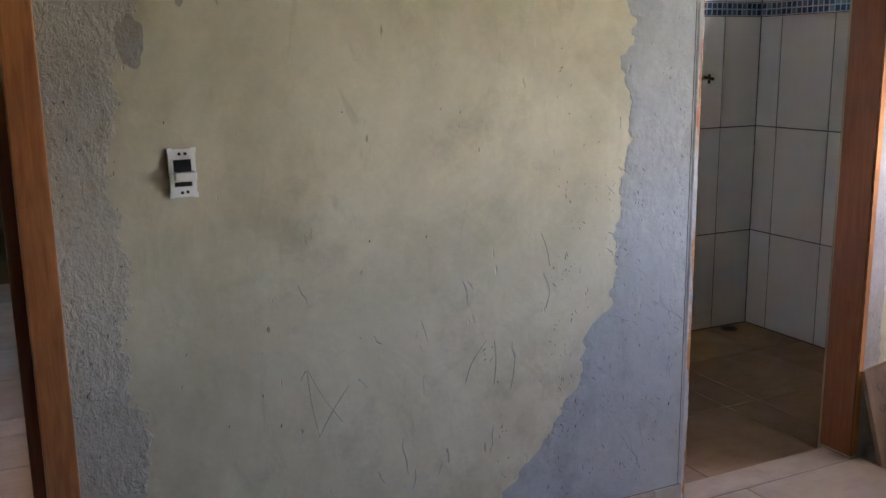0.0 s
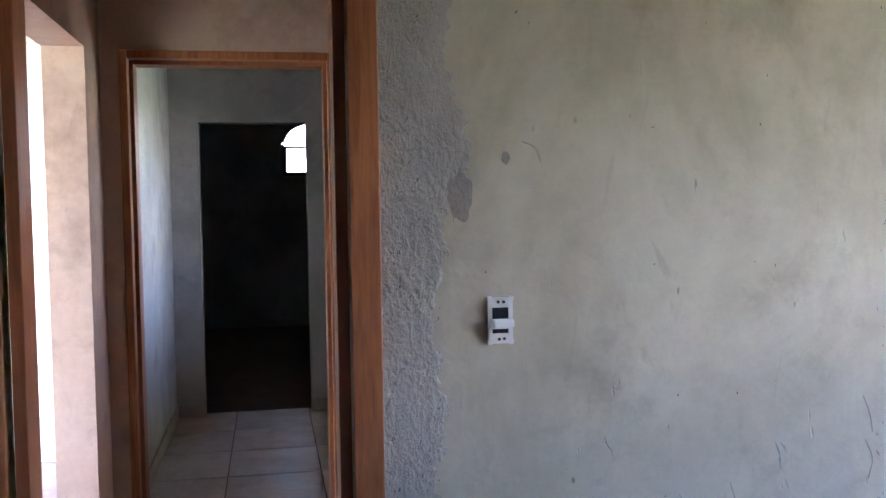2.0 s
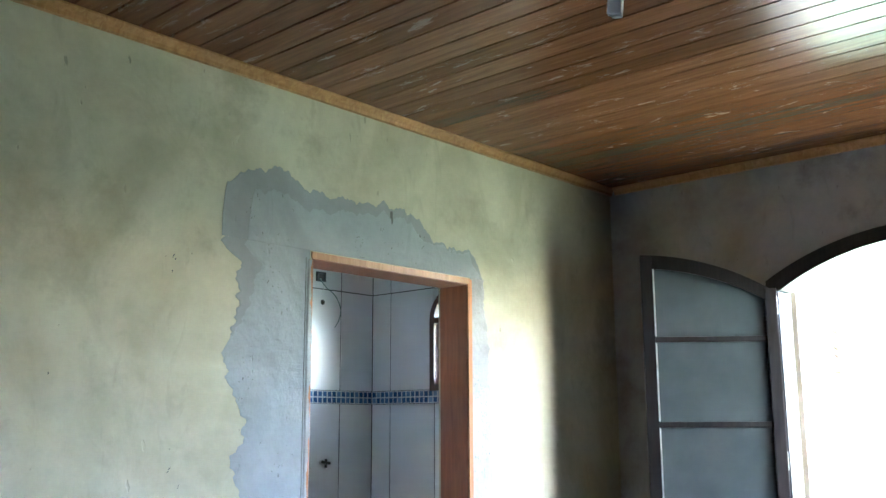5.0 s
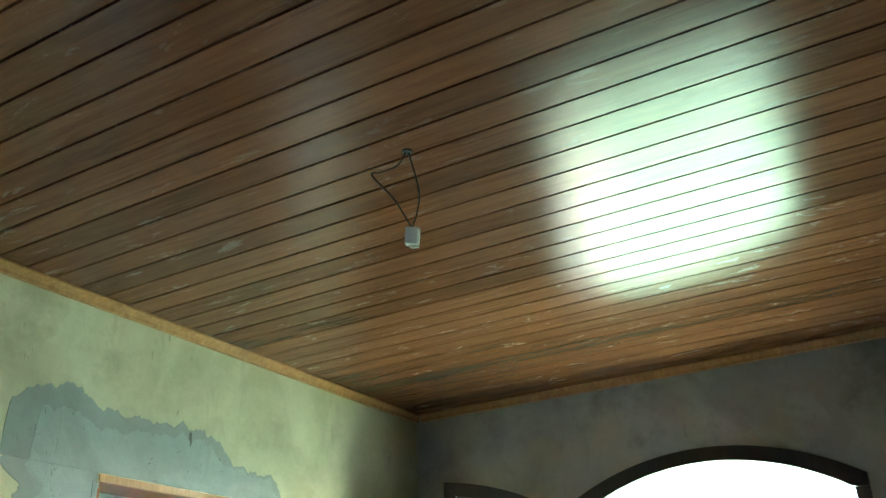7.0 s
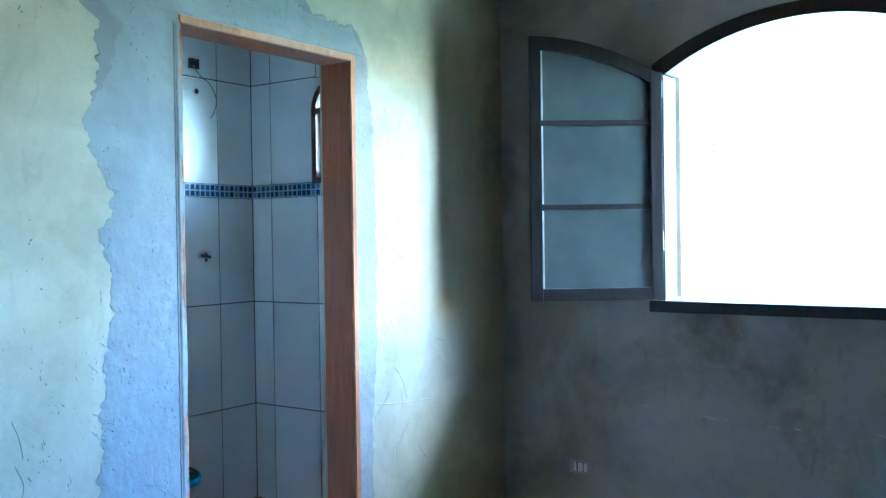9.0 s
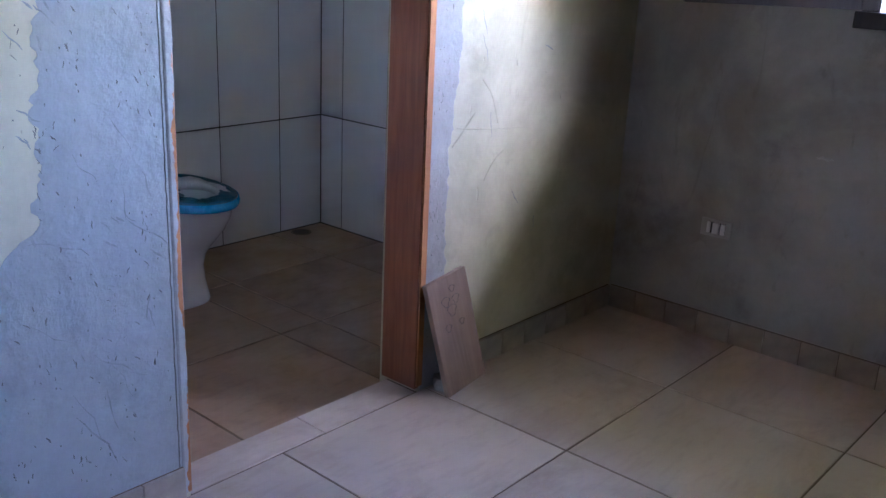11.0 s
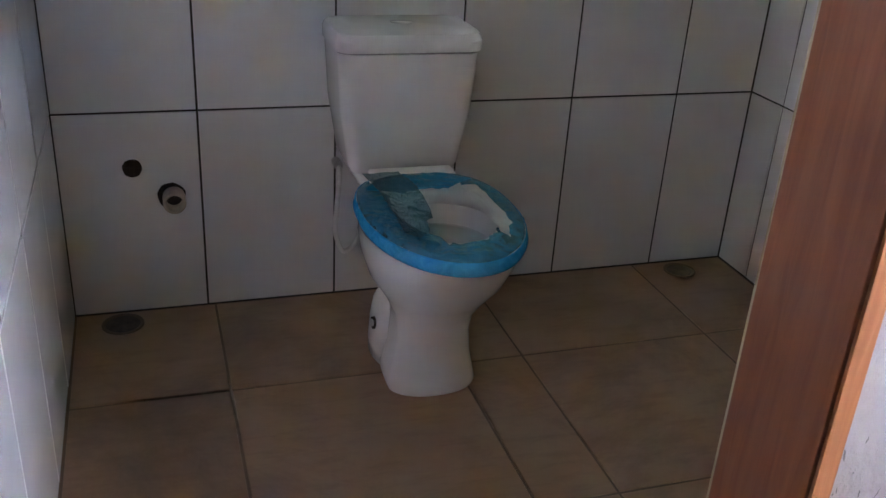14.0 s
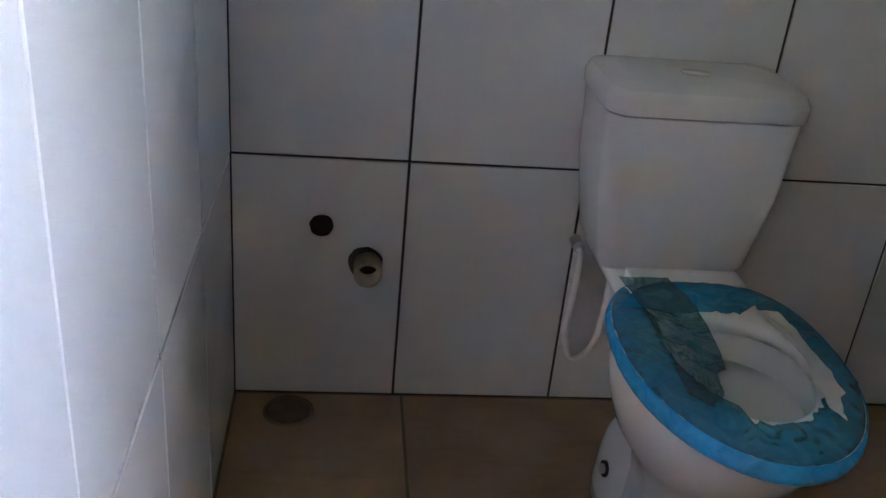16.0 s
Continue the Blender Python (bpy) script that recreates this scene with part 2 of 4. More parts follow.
RX0, RY0 = -1.15, -1.5
holed_wall("wall_north", 0, RX0 - 0.15, XE + 0.15, YA, YB, 0, 2.75, [(HL, HR, 0, HT), (DL, DR, 0, DT)], M_wall, "grey cement wall with patchy skim coat")
holed_wall("wall_west", 1, RY0 - 0.15, YA, RX0 - 0.15, RX0, 0, 2.75, [], M_behind, "unseen wall behind the walker, darkened to cut bounce light")
holed_wall("wall_south", 0, RX0, XE, RY0 - 0.15, RY0, 0, 2.75, [], M_behind, "unseen wall behind the walker, darkened to cut bounce light")

# east wall with the arched window opening
WY, WH, WZ0, WZ1, WRISE = 0.943, 0.533, 1.15, 2.04, 0.158


def arch_z(d, half=WH, rise=WRISE, spring=WZ1):
    """Height of a segmental arch at d from its middle."""
    r = (half * half + rise * rise) / (2 * rise)
    return spring + math.sqrt(max(r * r - d * d, 0)) - (r - rise)


def east_wall():
    bm = bmesh.new()
    x0, x1 = XE, XE + 0.16
    y0, y1 = WY - WH - 0.05, WY + WH + 0.05
    box(bm, x0, x1, RY0 - 0.15, y0, -0.3, 2.75)
    box(bm, x0, x1, y1, YA, -0.3, 2.75)
    box(bm, x0, x1, y0, y1, -0.3, WZ0 - 0.045)
    n = 24
    for i in range(n):
        a, b = y0 + (y1 - y0) * i / n, y0 + (y1 - y0) * (i + 1) / n
        za = arch_z(a - WY, WH + 0.05, WRISE + 0.01, WZ1 + 0.04)
        zb = arch_z(b - WY, WH + 0.05, WRISE + 0.01, WZ1 + 0.04)
        v = box(bm, x0, x1, a, b, za, 2.75)
        v[2].co.z = v[3].co.z = zb
    bmesh.ops.remove_doubles(bm, verts=bm.verts[:], dist=1e-5)
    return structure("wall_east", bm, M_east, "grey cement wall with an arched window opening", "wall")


east_wall()

structure("floor", cube(RX0 - 0.15, XE + 0.2, RY0 - 0.15, 2.357, -0.3, F - 0.0025), M_fgrout, "screed under the room floor tiles", "floor")
structure("hall_floor", cube(-4.3, 1.97, 2.358, 6.579, -0.3, F - 0.0025), M_fgrout, "screed under the hall floor tiles", "floor")
structure("dark_room_floor", cube(-3.1, 3.6, 6.58, 11.2, -0.3, F - 0.0025), M_fgrout, "unlit floor of the room beyond", "floor")
structure("kitchen_floor", cube(-4.3, RX0 - 0.151, 0.9, 2.357, -0.3, F - 0.0025), M_fgrout, "screed under the kitchen tiles", "floor")
structure("bathroom_floor", cube(1.975, XE + 0.1, 2.358, BY1 + 0.05, -0.3, -0.0025), M_fgrout, "screed under the bathroom tiles", "floor")


def ceiling():
    bm = bmesh.new()
    w = 0.0927
    x = 1.230 - w * math.ceil((1.230 - RX0) / w)
    while x < XE:
        box(bm, max(x + 0.0035, RX0), min(x + w - 0.0035, XE), RY0, YA, CEIL, CEIL + 0.012)
        box(bm, max(x - 0.0035, RX0 - 0.01), x + 0.0035, RY0, YA, CEIL + 0.008, CEIL + 0.012)
        x += w
    ob = structure("ceiling", bm, M_ceil, "varnished reddish tongue and groove board ceiling", "ceiling")
    return ob


ceiling()
# unseen; overhang past the east wall is sized to block sun and high sky
structure("ceiling_slab", cube(-4.3, XE + 1.12, RY0 - 0.8, 13, 2.75, 2.9), M_out, "unseen roof slab, its east overhang blocks sun and high sky", "roof")

# ---- bathroom shell ----
holed_wall("bathroom_wall_back", 0, 1.865, 4.0, BY1 + 0.0025, BY1 + 0.16, -0.1, 2.75, [], M_grout, "wall behind the white bathroom tiles")
holed_wall("bathroom_wall_left", 1, YB, BY1 + 0.002, BX0 - 0.15, BX0 - 0.0025, -0.1, 2.75, [], M_grout, "wall behind the white bathroom tiles")
BWY0, BWY1, BWZ0, BWZ1 = 3.035, 3.395, 1.70, 2.245
holed_wall("bathroom_wall_east", 1, YA, BY1 + 0.002, BX1 + 0.0025, BX1 + 0.13, -0.3, 2.75, [(BWY0, BWY1, BWZ0, BWZ1)], M_grout, "wall behind the white bathroom tiles")
structure("bathroom_ceiling", cube(1.87, 4.0, YB, 4.0, 2.62, 2.65), M_white, "white bathroom ceiling", "ceiling")

# ---- hall beyond the doorway ----
holed_wall("hall_wall_right", 1, YB, 3.85, 0.37, 0.51, 0, 2.75, [], M_pink, "sandy plastered hall wall")
holed_wall("hall_wall_left", 1, YB, 3.85, -0.67, -0.53, 0, 2.75, [(2.55, 3.56, 0, 2.03)], M_pink, "sandy plastered hall wall with an opening")
holed_wall("hall_wall_far", 0, -0.67, 0.51, 3.85, 3.99, 0, 2.75, [(-0.455, 0.345, 0, 2.06)], M_pink, "sandy plastered wall over a door frame")
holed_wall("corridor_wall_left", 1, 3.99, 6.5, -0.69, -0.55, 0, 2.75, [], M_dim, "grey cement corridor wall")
# unseen opening added in the right wall to light the corridor
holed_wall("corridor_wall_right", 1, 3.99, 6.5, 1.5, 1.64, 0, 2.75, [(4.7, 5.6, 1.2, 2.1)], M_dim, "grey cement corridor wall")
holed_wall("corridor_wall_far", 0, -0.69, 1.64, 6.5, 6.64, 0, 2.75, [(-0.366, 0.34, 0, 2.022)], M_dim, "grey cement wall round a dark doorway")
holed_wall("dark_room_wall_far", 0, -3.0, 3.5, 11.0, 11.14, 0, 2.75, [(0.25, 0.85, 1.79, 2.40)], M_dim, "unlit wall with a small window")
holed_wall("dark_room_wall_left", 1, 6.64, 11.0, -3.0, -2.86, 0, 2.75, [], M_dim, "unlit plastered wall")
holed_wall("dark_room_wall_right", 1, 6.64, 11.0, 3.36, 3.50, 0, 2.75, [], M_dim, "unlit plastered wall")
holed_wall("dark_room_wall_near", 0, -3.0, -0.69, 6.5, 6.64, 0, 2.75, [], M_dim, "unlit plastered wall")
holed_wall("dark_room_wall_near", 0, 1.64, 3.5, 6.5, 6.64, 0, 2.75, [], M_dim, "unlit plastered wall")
holed_wall("kitchen_wall_far", 0, -4.2, -0.70, 5.6, 5.74, 0, 2.75, [], M_tile, "white tiled kitchen wall")
holed_wall("kitchen_wall_west", 1, 1.0, 5.6, -4.2, -4.06, 0, 2.75, [], M_tile, "white tiled kitchen wall")
# unseen wall; its wide opening is added to let sun brighten the kitchen
holed_wall("kitchen_wall_near", 0, -4.06, RX0 - 0.15, 1.0, 1.14, 0, 2.75, [(-3.6, -1.45, 0.1, 2.4)], M_pink, "unseen sandy kitchen wall with an opening added for sunlight")
structure("kitchen_ceiling_south", cube(-4.1, RX0 - 0.16, 1.0, YB - 0.001, 2.60, 2.64), M_ceil, "reddish board ceiling of the kitchen", "ceiling")
structure("hall_ceiling", cube(-4.1, 1.86, YB, 3.989, 2.60, 2.64), M_ceil, "reddish board ceiling of the hall", "ceiling")
structure("kitchen_ceiling", cube(-4.1, 3.4, 3.99, 11.1, 2.60, 2.64), M_ceil, "reddish board ceiling of the kitchen and hall", "ceiling")

# ---- outside ----
def grass_mat():
    k = Mat("grass_ground", 0.95)
    k.colour(k.mix(k.ramp(k.noise(1.3, 8, 0.7), (0.35, 0.0), (0.65, 1.0)), (0.13, 0.17, 0.08), (0.24, 0.275, 0.165)))
    return k.m


structure("ground", cube(-600, 600, -600, 600, -0.6, -0.31), grass_mat(), "dry sunlit grass round the house", "ground")


# ---- door frames ----
def door_frame(name, x0, x1, y, depth, z0, top, label, face=0.045, stop=0.028):
    """A timber door frame in a wall along x: casing flush with the wall face, rebated lining behind it."""
    th = thing(name, label, "door frame", (0, 0, 0))
    for nm, a, b in (("jamb", x0 - face, x0), ("jamb", x1, x1 + face)):
        part(nm, cube(a, b, y - 0.012, y + 0.05, z0, top + face, 0.004), M_frame, th)
    for a, b in ((x0 - 0.02, x0 + stop), (x1 - stop, x1 + 0.02)):
        part("door_stop", cube(a, b, y + 0.051, y + depth, z0, top, 0.003), M_jamb, th, "lighter worn wooden stop")
    part("head", cube(x0, x1, y - 0.012, y + 0.05, top, top + face, 0.004), M_frame, th)
    part("head_stop", cube(x0 + stop, x1 - stop, y + 0.051, y + depth, top - stop, top + 0.02, 0.003), M_jamb, th)
    return th


door_frame("hall_door_frame", HL, HR, YA, YB - YA + 0.01, F, HT, "reddish brown varnished wooden door frame in a plaster wall", 0.068)
door_frame("corridor_door_frame", -0.43, 0.318, 3.845, 0.15, F, 2.035, "thin reddish wooden door frame at the hall's end", 0.03, 0.015)

M_raw = timber("raw_edge_wood", (0.42, 0.15, 0.045), (0.58, 0.24, 0.08), 0.7)
M_side = plaster("stained_cement", (0.30, 0.28, 0.262), (0.39, 0.365, 0.34), (0.20, 0.185, 0.17), 1.0, 0.7)
M_smear = plaster("smeared_cement", (0.36, 0.355, 0.34), (0.46, 0.45, 0.43), (0.24, 0.235, 0.225), 1.0, 0.5)
lin = thing("door_lining", "orange brown wooden lining of the bathroom doorway", "door frame")
part("right_board", cube(DR - 0.016, DR, YA - 0.004, YB - 0.022, F + 0.012, DT - 0.017, 0.002), M_jamb, lin)
part("head_board", cube(DL, DR, YA - 0.004, YB - 0.022, DT - 0.016, DT, 0.002), M_jamb, lin)
part("edge_strip", cube(DR - 0.012, DR + 0.010, YA - 0.009, YA - 0.0045, F + 0.02, DT + 0.004, 0.001), M_raw, lin, "pale raw wood edge")
part("edge_strip", cube(DL - 0.008, DR, YA - 0.009, YA - 0.0045, DT - 0.013, DT + 0.008, 0.001), M_trim, lin, "pale raw wood edge")
wn_ob = bpy.data.objects["wall_north"]
part("left_board", cube(DL - 0.014, DL + 0.0018, YA - 0.0040, YB - 0.022, F + 0.012, DT - 0.017, 0.0015), M_raw, lin, "raw orange wood half plastered over")
rings = []
for k in range(321):      # cement smeared over the board's edge, broken off in places
    q = F + 0.014 + (DT - 0.033 - F) * k / 320
    e = 0.0175 * noise.noise((q * 4.2, 2.0, 0.0)) + 0.008 * noise.noise((q * 14, 2.0, 3.0)) + 0.005 * noise.noise((q * 45, 2.0, 5.0)) + 0.0035 * noise.noise((q * 110, 2.0, 6.0))
    e = max(-0.0125, min(0.0022, e - 0.0035))
    w = 0.0008 * noise.noise((q * 70, 9.0, 0.0))
    rings.append([(DL - 0.020, YA - 0.001, q), (DL - 0.019, YA - 0.0034, q), (DL - 0.0145, YA - 0.0056 + w, q), (DL + e - 0.001, YA - 0.0060 + w, q), (DL + e, YA - 0.0044, q), (DL + e, YA - 0.001, q)])
part("smeared_cement", loft(rings), M_smear, wn_ob, "pale cement smeared over the doorway edge")


# ---- cement patches on the north wall ----
def lerp_table(rows, v):
    for (a, p), (b, q) in zip(rows, rows[1:]):
        if v <= b:
            return p + (q - p) * max(0.0, min(1.0, (v - a) / (b - a)))
    return rows[-1][1]


def rag(u, seed, amp):
    return amp * (noise.noise((u * 4.5, seed, 0)) + 0.9 * noise.noise((u * 13, seed, 3)) + 0.9 * noise.noise((u * 34, seed, 7)) + 0.6 * noise.noise((u * 80, seed, 9)))


def patch_side(name, z0, z1, inner, outer, seed, amp, material, label):
    """An upright strip of render on the wall, ragged on its outer side, 4 mm proud with a worn edge."""
    n = int((z1 - z0) / 0.007)
    rings = []
    for i in range(n + 1):
        q = z0 + (z1 - z0) * i / n
        o = lerp_table(outer, q) + rag(q, seed, amp)
        s = 1 if o < inner else -1
        rings.append([(inner, YA + 0.01, q), (inner, YA - 0.0014, q), (o + s * 0.004, YA - 0.0014, q), (o, YA - 0.0004, q), (o, YA + 0.01, q)])
    return part(name, loft(rings), material, wn_ob, label)


OUT_EDGE = [(0.059, 1.353), (0.254, 1.434), (0.321, 1.504), (0.403, 1.573), (0.534, 1.668), (0.685, 1.684), (0.738, 1.768), (0.998, 1.789), (1.188, 1.822), (1.324, 1.828), (1.422, 1.788), (1.442, 1.786), (1.477, 1.835), (1.59, 1.816), (1.732, 1.734), (1.751, 1.734), (1.882, 1.782), (1.999, 1.783), (2.048, 1.732), (2.107, 1.74)]
patch_side("cement_patch", 1.72, DT + 0.012, DL - 0.0095, OUT_EDGE, 1.3, 0.026, M_patch, "raw grey cement round the doorway")
patch_side("cement_patch", F, DT + 0.012, DR + 0.0105, [(0.0, 2.90), (0.3, 2.905), (0.7, 2.902), (1.0, 2.928), (1.3, 2.94), (1.6, 2.936), (1.8, 2.925), (2.06, 2.893)], 5.1, 0.010, M_side, "raw grey cement round the doorway")
rings = []
for i in range(201):
    x = 1.724 + (2.89 - 1.724) * i / 200
    top = lerp_table([(1.72, 2.068), (1.732, 2.216), (1.797, 2.267), (1.915, 2.301), (2.027, 2.264), (2.2, 2.256), (2.298, 2.254), (2.55, 2.256), (2.615, 2.172), (2.84, 2.158), (2.888, 2.076)], x) + rag(x, 9.2, 0.020)
    top = max(top, DT + 0.02)
    rings.append([(x, YA + 0.01, DT + 0.0125), (x, YA - 0.0014, DT + 0.0125), (x, YA - 0.0014, top - 0.004), (x, YA - 0.0004, top), (x, YA + 0.01, top)])
part("cement_patch", loft(rings), M_patch, wn_ob, "raw grey cement over the doorway")
M_roughcast = plaster("roughcast", (0.35, 0.32, 0.26), (0.46, 0.42, 0.34), (0.20, 0.18, 0.145), 0.8, 0.7, 0.6)
patch_side("rough_render", F, 2.55, HR + 0.069, [(0.0, 0.485), (0.5, 0.475), (0.94, 0.445), (1.24, 0.454), (1.44, 0.491), (1.555, 0.532), (1.69, 0.534), (1.83, 0.477), (2.6, 0.48)], 7.7, 0.024, M_roughcast, "rough dark cement beside the door frame")


M_patch2 = plaster("dry_cement", (0.285, 0.295, 0.288), (0.375, 0.383, 0.372), (0.20, 0.205, 0.20), 1.0, 0.6)
LEFT_EDGE = [(v, x - 0.004 + 0.075 * max(0.0, min(1.0, (v - 1.75) / 0.25))) for v, x in OUT_EDGE]
n = 240
rings = []
for i in range(n + 1):
    q = F + (DT + 0.012 - F) * i / n
    o = lerp_table(LEFT_EDGE, q) + rag(q, 1.3, 0.020)
    rings.append([(DL - 0.012, YA, q), (DL - 0.012, YA - 0.0024, q), (o + 0.022, YA - 0.0024, q), (o, YA - 0.0009, q), (o, YA, q)])
part("dry_cement", loft(rings), M_patch2, wn_ob, "paler dry cement round the doorway")
rings = []
for i in range(161):
    x = 1.815 + (2.87 - 1.815) * i / 160
    top = max(lerp_table([(1.815, 2.10), (1.83, 2.215), (1.9, 2.225), (2.05, 2.20), (2.2, 2.215), (2.5, 2.225), (2.60, 2.165), (2.81, 2.15), (2.87, 2.08)], x) + rag(x, 9.2, 0.020), DT + 0.02)
    rings.append([(x, YA, DT + 0.013), (x, YA - 0.0024, DT + 0.013), (x, YA - 0.0024, top - 0.004), (x, YA - 0.0013, top), (x, YA, top)])
part("dry_cement", loft(rings), M_patch2, wn_ob, "paler dry cement over the doorway")


def scratches(name, count, seed, x0, x1, z0, z1, length, width, y, lean, material):
    """Gouges and trowel nicks: thin tapered flat slivers, joined; the dark ones paint their shade."""
    r = random.Random(seed)
    bm = bmesh.new()
    spots = [(r.uniform(x0, x1), r.uniform(z0, z1)) for _ in range(max(3, count // 8))]
    for _ in range(count):
        x, q = r.uniform(x0, x1), r.uniform(z0, z1)
        if r.random() < 0.65 and name == "nicks":      # most come in clusters
            cx, cz = r.choice(spots)
            x, q = min(x1, max(x0, r.gauss(cx, 0.012))), min(z1, max(z0, r.gauss(cz, 0.035)))
        size = r.random() ** 1.7
        L, w = length[0] + (length[1] - length[0]) * size, width[0] + (width[1] - width[0]) * r.random() ** 1.3
        a = radians(r.gauss(lean, 22))
        d, s = Vector((math.cos(a), 0, math.sin(a))), Vector((-math.sin(a), 0, math.cos(a)))
        m = 6
        up, dn = [], []
        for k in range(m + 1):
            t = k / m
            c = Vector((x, y, q)) + d * (L * (t - 0.5)) + s * (L * 0.12 * noise.noise((x * 31 + t * 2.5, q * 17, seed)))
            half = 0.5 * w * (math.sin(math.pi * (0.08 + 0.84 * t)) ** 0.7) * (1 + 0.7 * noise.noise((t * 5, x * 50, q * 50)))
            up.append(bm.verts.new(c + s * half))
            dn.append(bm.verts.new(c - s * half))
        for k in range(m):
            bm.faces.new((dn[k], dn[k + 1], up[k + 1], up[k]))
    bmesh.ops.recalc_face_normals(bm, faces=bm.faces[:])
    ob = part(name, bm, material, wn_ob, "flat slivers on the cement: painted shade of nicks, and rubbed marks")
    ob["kind"] = "stuff"


# dark colour for the shade inside nicks and the crack, laid flat
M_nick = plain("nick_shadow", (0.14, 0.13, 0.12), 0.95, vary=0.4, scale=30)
M_rub = plain("rubbed_cement", (0.275, 0.278, 0.272), 0.9, vary=0.3, scale=30)
M_graze = plain("graphite_smear", (0.265, 0.258, 0.25), 0.9, vary=0.3, scale=30)
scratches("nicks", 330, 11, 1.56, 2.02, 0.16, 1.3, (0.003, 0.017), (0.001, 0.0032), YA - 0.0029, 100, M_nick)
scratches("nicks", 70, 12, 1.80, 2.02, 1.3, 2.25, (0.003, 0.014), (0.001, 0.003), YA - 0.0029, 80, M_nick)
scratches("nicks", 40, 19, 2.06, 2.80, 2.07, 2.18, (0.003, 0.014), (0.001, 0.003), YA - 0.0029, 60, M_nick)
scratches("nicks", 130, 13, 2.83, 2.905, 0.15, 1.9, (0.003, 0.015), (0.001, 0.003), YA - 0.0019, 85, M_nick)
scratches("nicks", 16, 21, 1.72, 2.02, 0.2, 1.3, (0.02, 0.05), (0.002, 0.005), YA - 0.00295, 125, M_rub)
scratches("grazes", 20, 14, 1.76, 2.0, 0.25, 1.25, (0.04, 0.16), (0.0015, 0.0045), YA - 0.0027, 122, M_rub)
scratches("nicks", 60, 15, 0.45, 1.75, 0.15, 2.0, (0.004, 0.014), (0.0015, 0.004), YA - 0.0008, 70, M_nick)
scratches("grazes", 22, 16, 0.8, 1.6, 0.2, 0.9, (0.03, 0.11), (0.0015, 0.004), YA - 0.0007, 105, M_graze)
scratches("grazes", 10, 17, 2.95, 3.35, 0.45, 1.5, (0.04, 0.12), (0.002, 0.004), YA - 0.0007, 130, M_graze)
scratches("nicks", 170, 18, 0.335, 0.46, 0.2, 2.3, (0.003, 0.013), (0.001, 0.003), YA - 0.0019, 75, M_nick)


def strokes(name, lines, r, y, material, label):
    """Hand-drawn or scraped lines on the wall, each a thin flattened tube."""
    for pts in lines:
        ctrl = [(x + 0.002 * noise.noise((x * 30, q * 30, 1)), y, q) for x, q in pts]
        part(name, tube(curve_points(ctrl, 6), r, 5), material, wn_ob, label)


def blot(name, x, q, rx, rz, seed, y, material, label):
    """A flat stain with a ragged edge on the wall."""
    ring = []
    for k in range(40):
        a = 2 * math.pi * k / 40
        f = 1 + 0.35 * noise.noise((math.cos(a) * 1.6, math.sin(a) * 1.6, seed)) + 0.18 * noise.noise((math.cos(a) * 6, math.sin(a) * 6, seed))
        ring.append((x + rx * f * math.cos(a), q + rz * f * math.sin(a)))
    part(name, loft([[(u, y + 0.0006, v) for u, v in ring], [(u, y, v) for u, v in ring]]), material, wn_ob, label)


M_pencil = plain("faint_scrape", (0.31, 0.29, 0.25), 0.9, vary=0.35, scale=40)
SCRAPE = "pencilled and scraped line on the plaster"
strokes("scraped_line", [[(0.865, 0.701), (0.90, 0.63), (0.948, 0.552)], [(0.862, 0.70), (0.873, 0.60), (0.888, 0.524)], [(0.888, 0.524), (0.925, 0.585), (0.969, 0.645)],
                         [(1.299, 0.597), (1.32, 0.65), (1.362, 0.705)], [(1.388, 0.702), (1.392, 0.64), (1.385, 0.578)], [(1.451, 0.656), (1.447, 0.60), (1.438, 0.555)]], 0.0012, YA + 0.0002, M_pencil, SCRAPE)
strokes("scraped_line", [[(0.654, 1.616), (0.685, 1.602), (0.699, 1.569)], [(1.532, 0.981), (1.552, 0.935), (1.56, 0.887)], [(1.54, 0.87), (1.56, 0.82), (1.55, 0.77)]], 0.0014, YA + 0.0002, M_pencil, SCRAPE)
strokes("trowel_ridge", [[(2.915, 0.755), (2.955, 0.79), (3.005, 0.84)], [(3.03, 0.93), (3.075, 0.88), (3.11, 0.80)], [(2.93, 0.805), (3.05, 0.79), (3.27, 0.775)], [(3.06, 0.64), (3.10, 0.69), (3.15, 0.72)]], 0.0024, YA + 0.0006, M_wall, "raised trowel ridge in the plaster")
M_stain = plaster("damp_stain", (0.27, 0.245, 0.20), (0.33, 0.30, 0.24), (0.20, 0.18, 0.145), 0.8, 0.5, 0.3)
blot("damp_stain", 0.507, 1.495, 0.030, 0.052, 3.0, YA - 0.0020, M_stain, "dark damp stain on the plaster")
blot("damp_stain", 0.616, 1.578, 0.009, 0.014, 5.0, YA - 0.0009, M_stain, "small dark stain on the plaster")
line = [(2.034 + 0.0022 * noise.noise((k * 0.9, 0, 1)), YA - 0.0026, 0.1 + 0.02 * k) for k in range(98)]
part("crack", tube(line, 0.0013, 4), M_nick, wn_ob, "long fine upright crack, its shade painted dark")


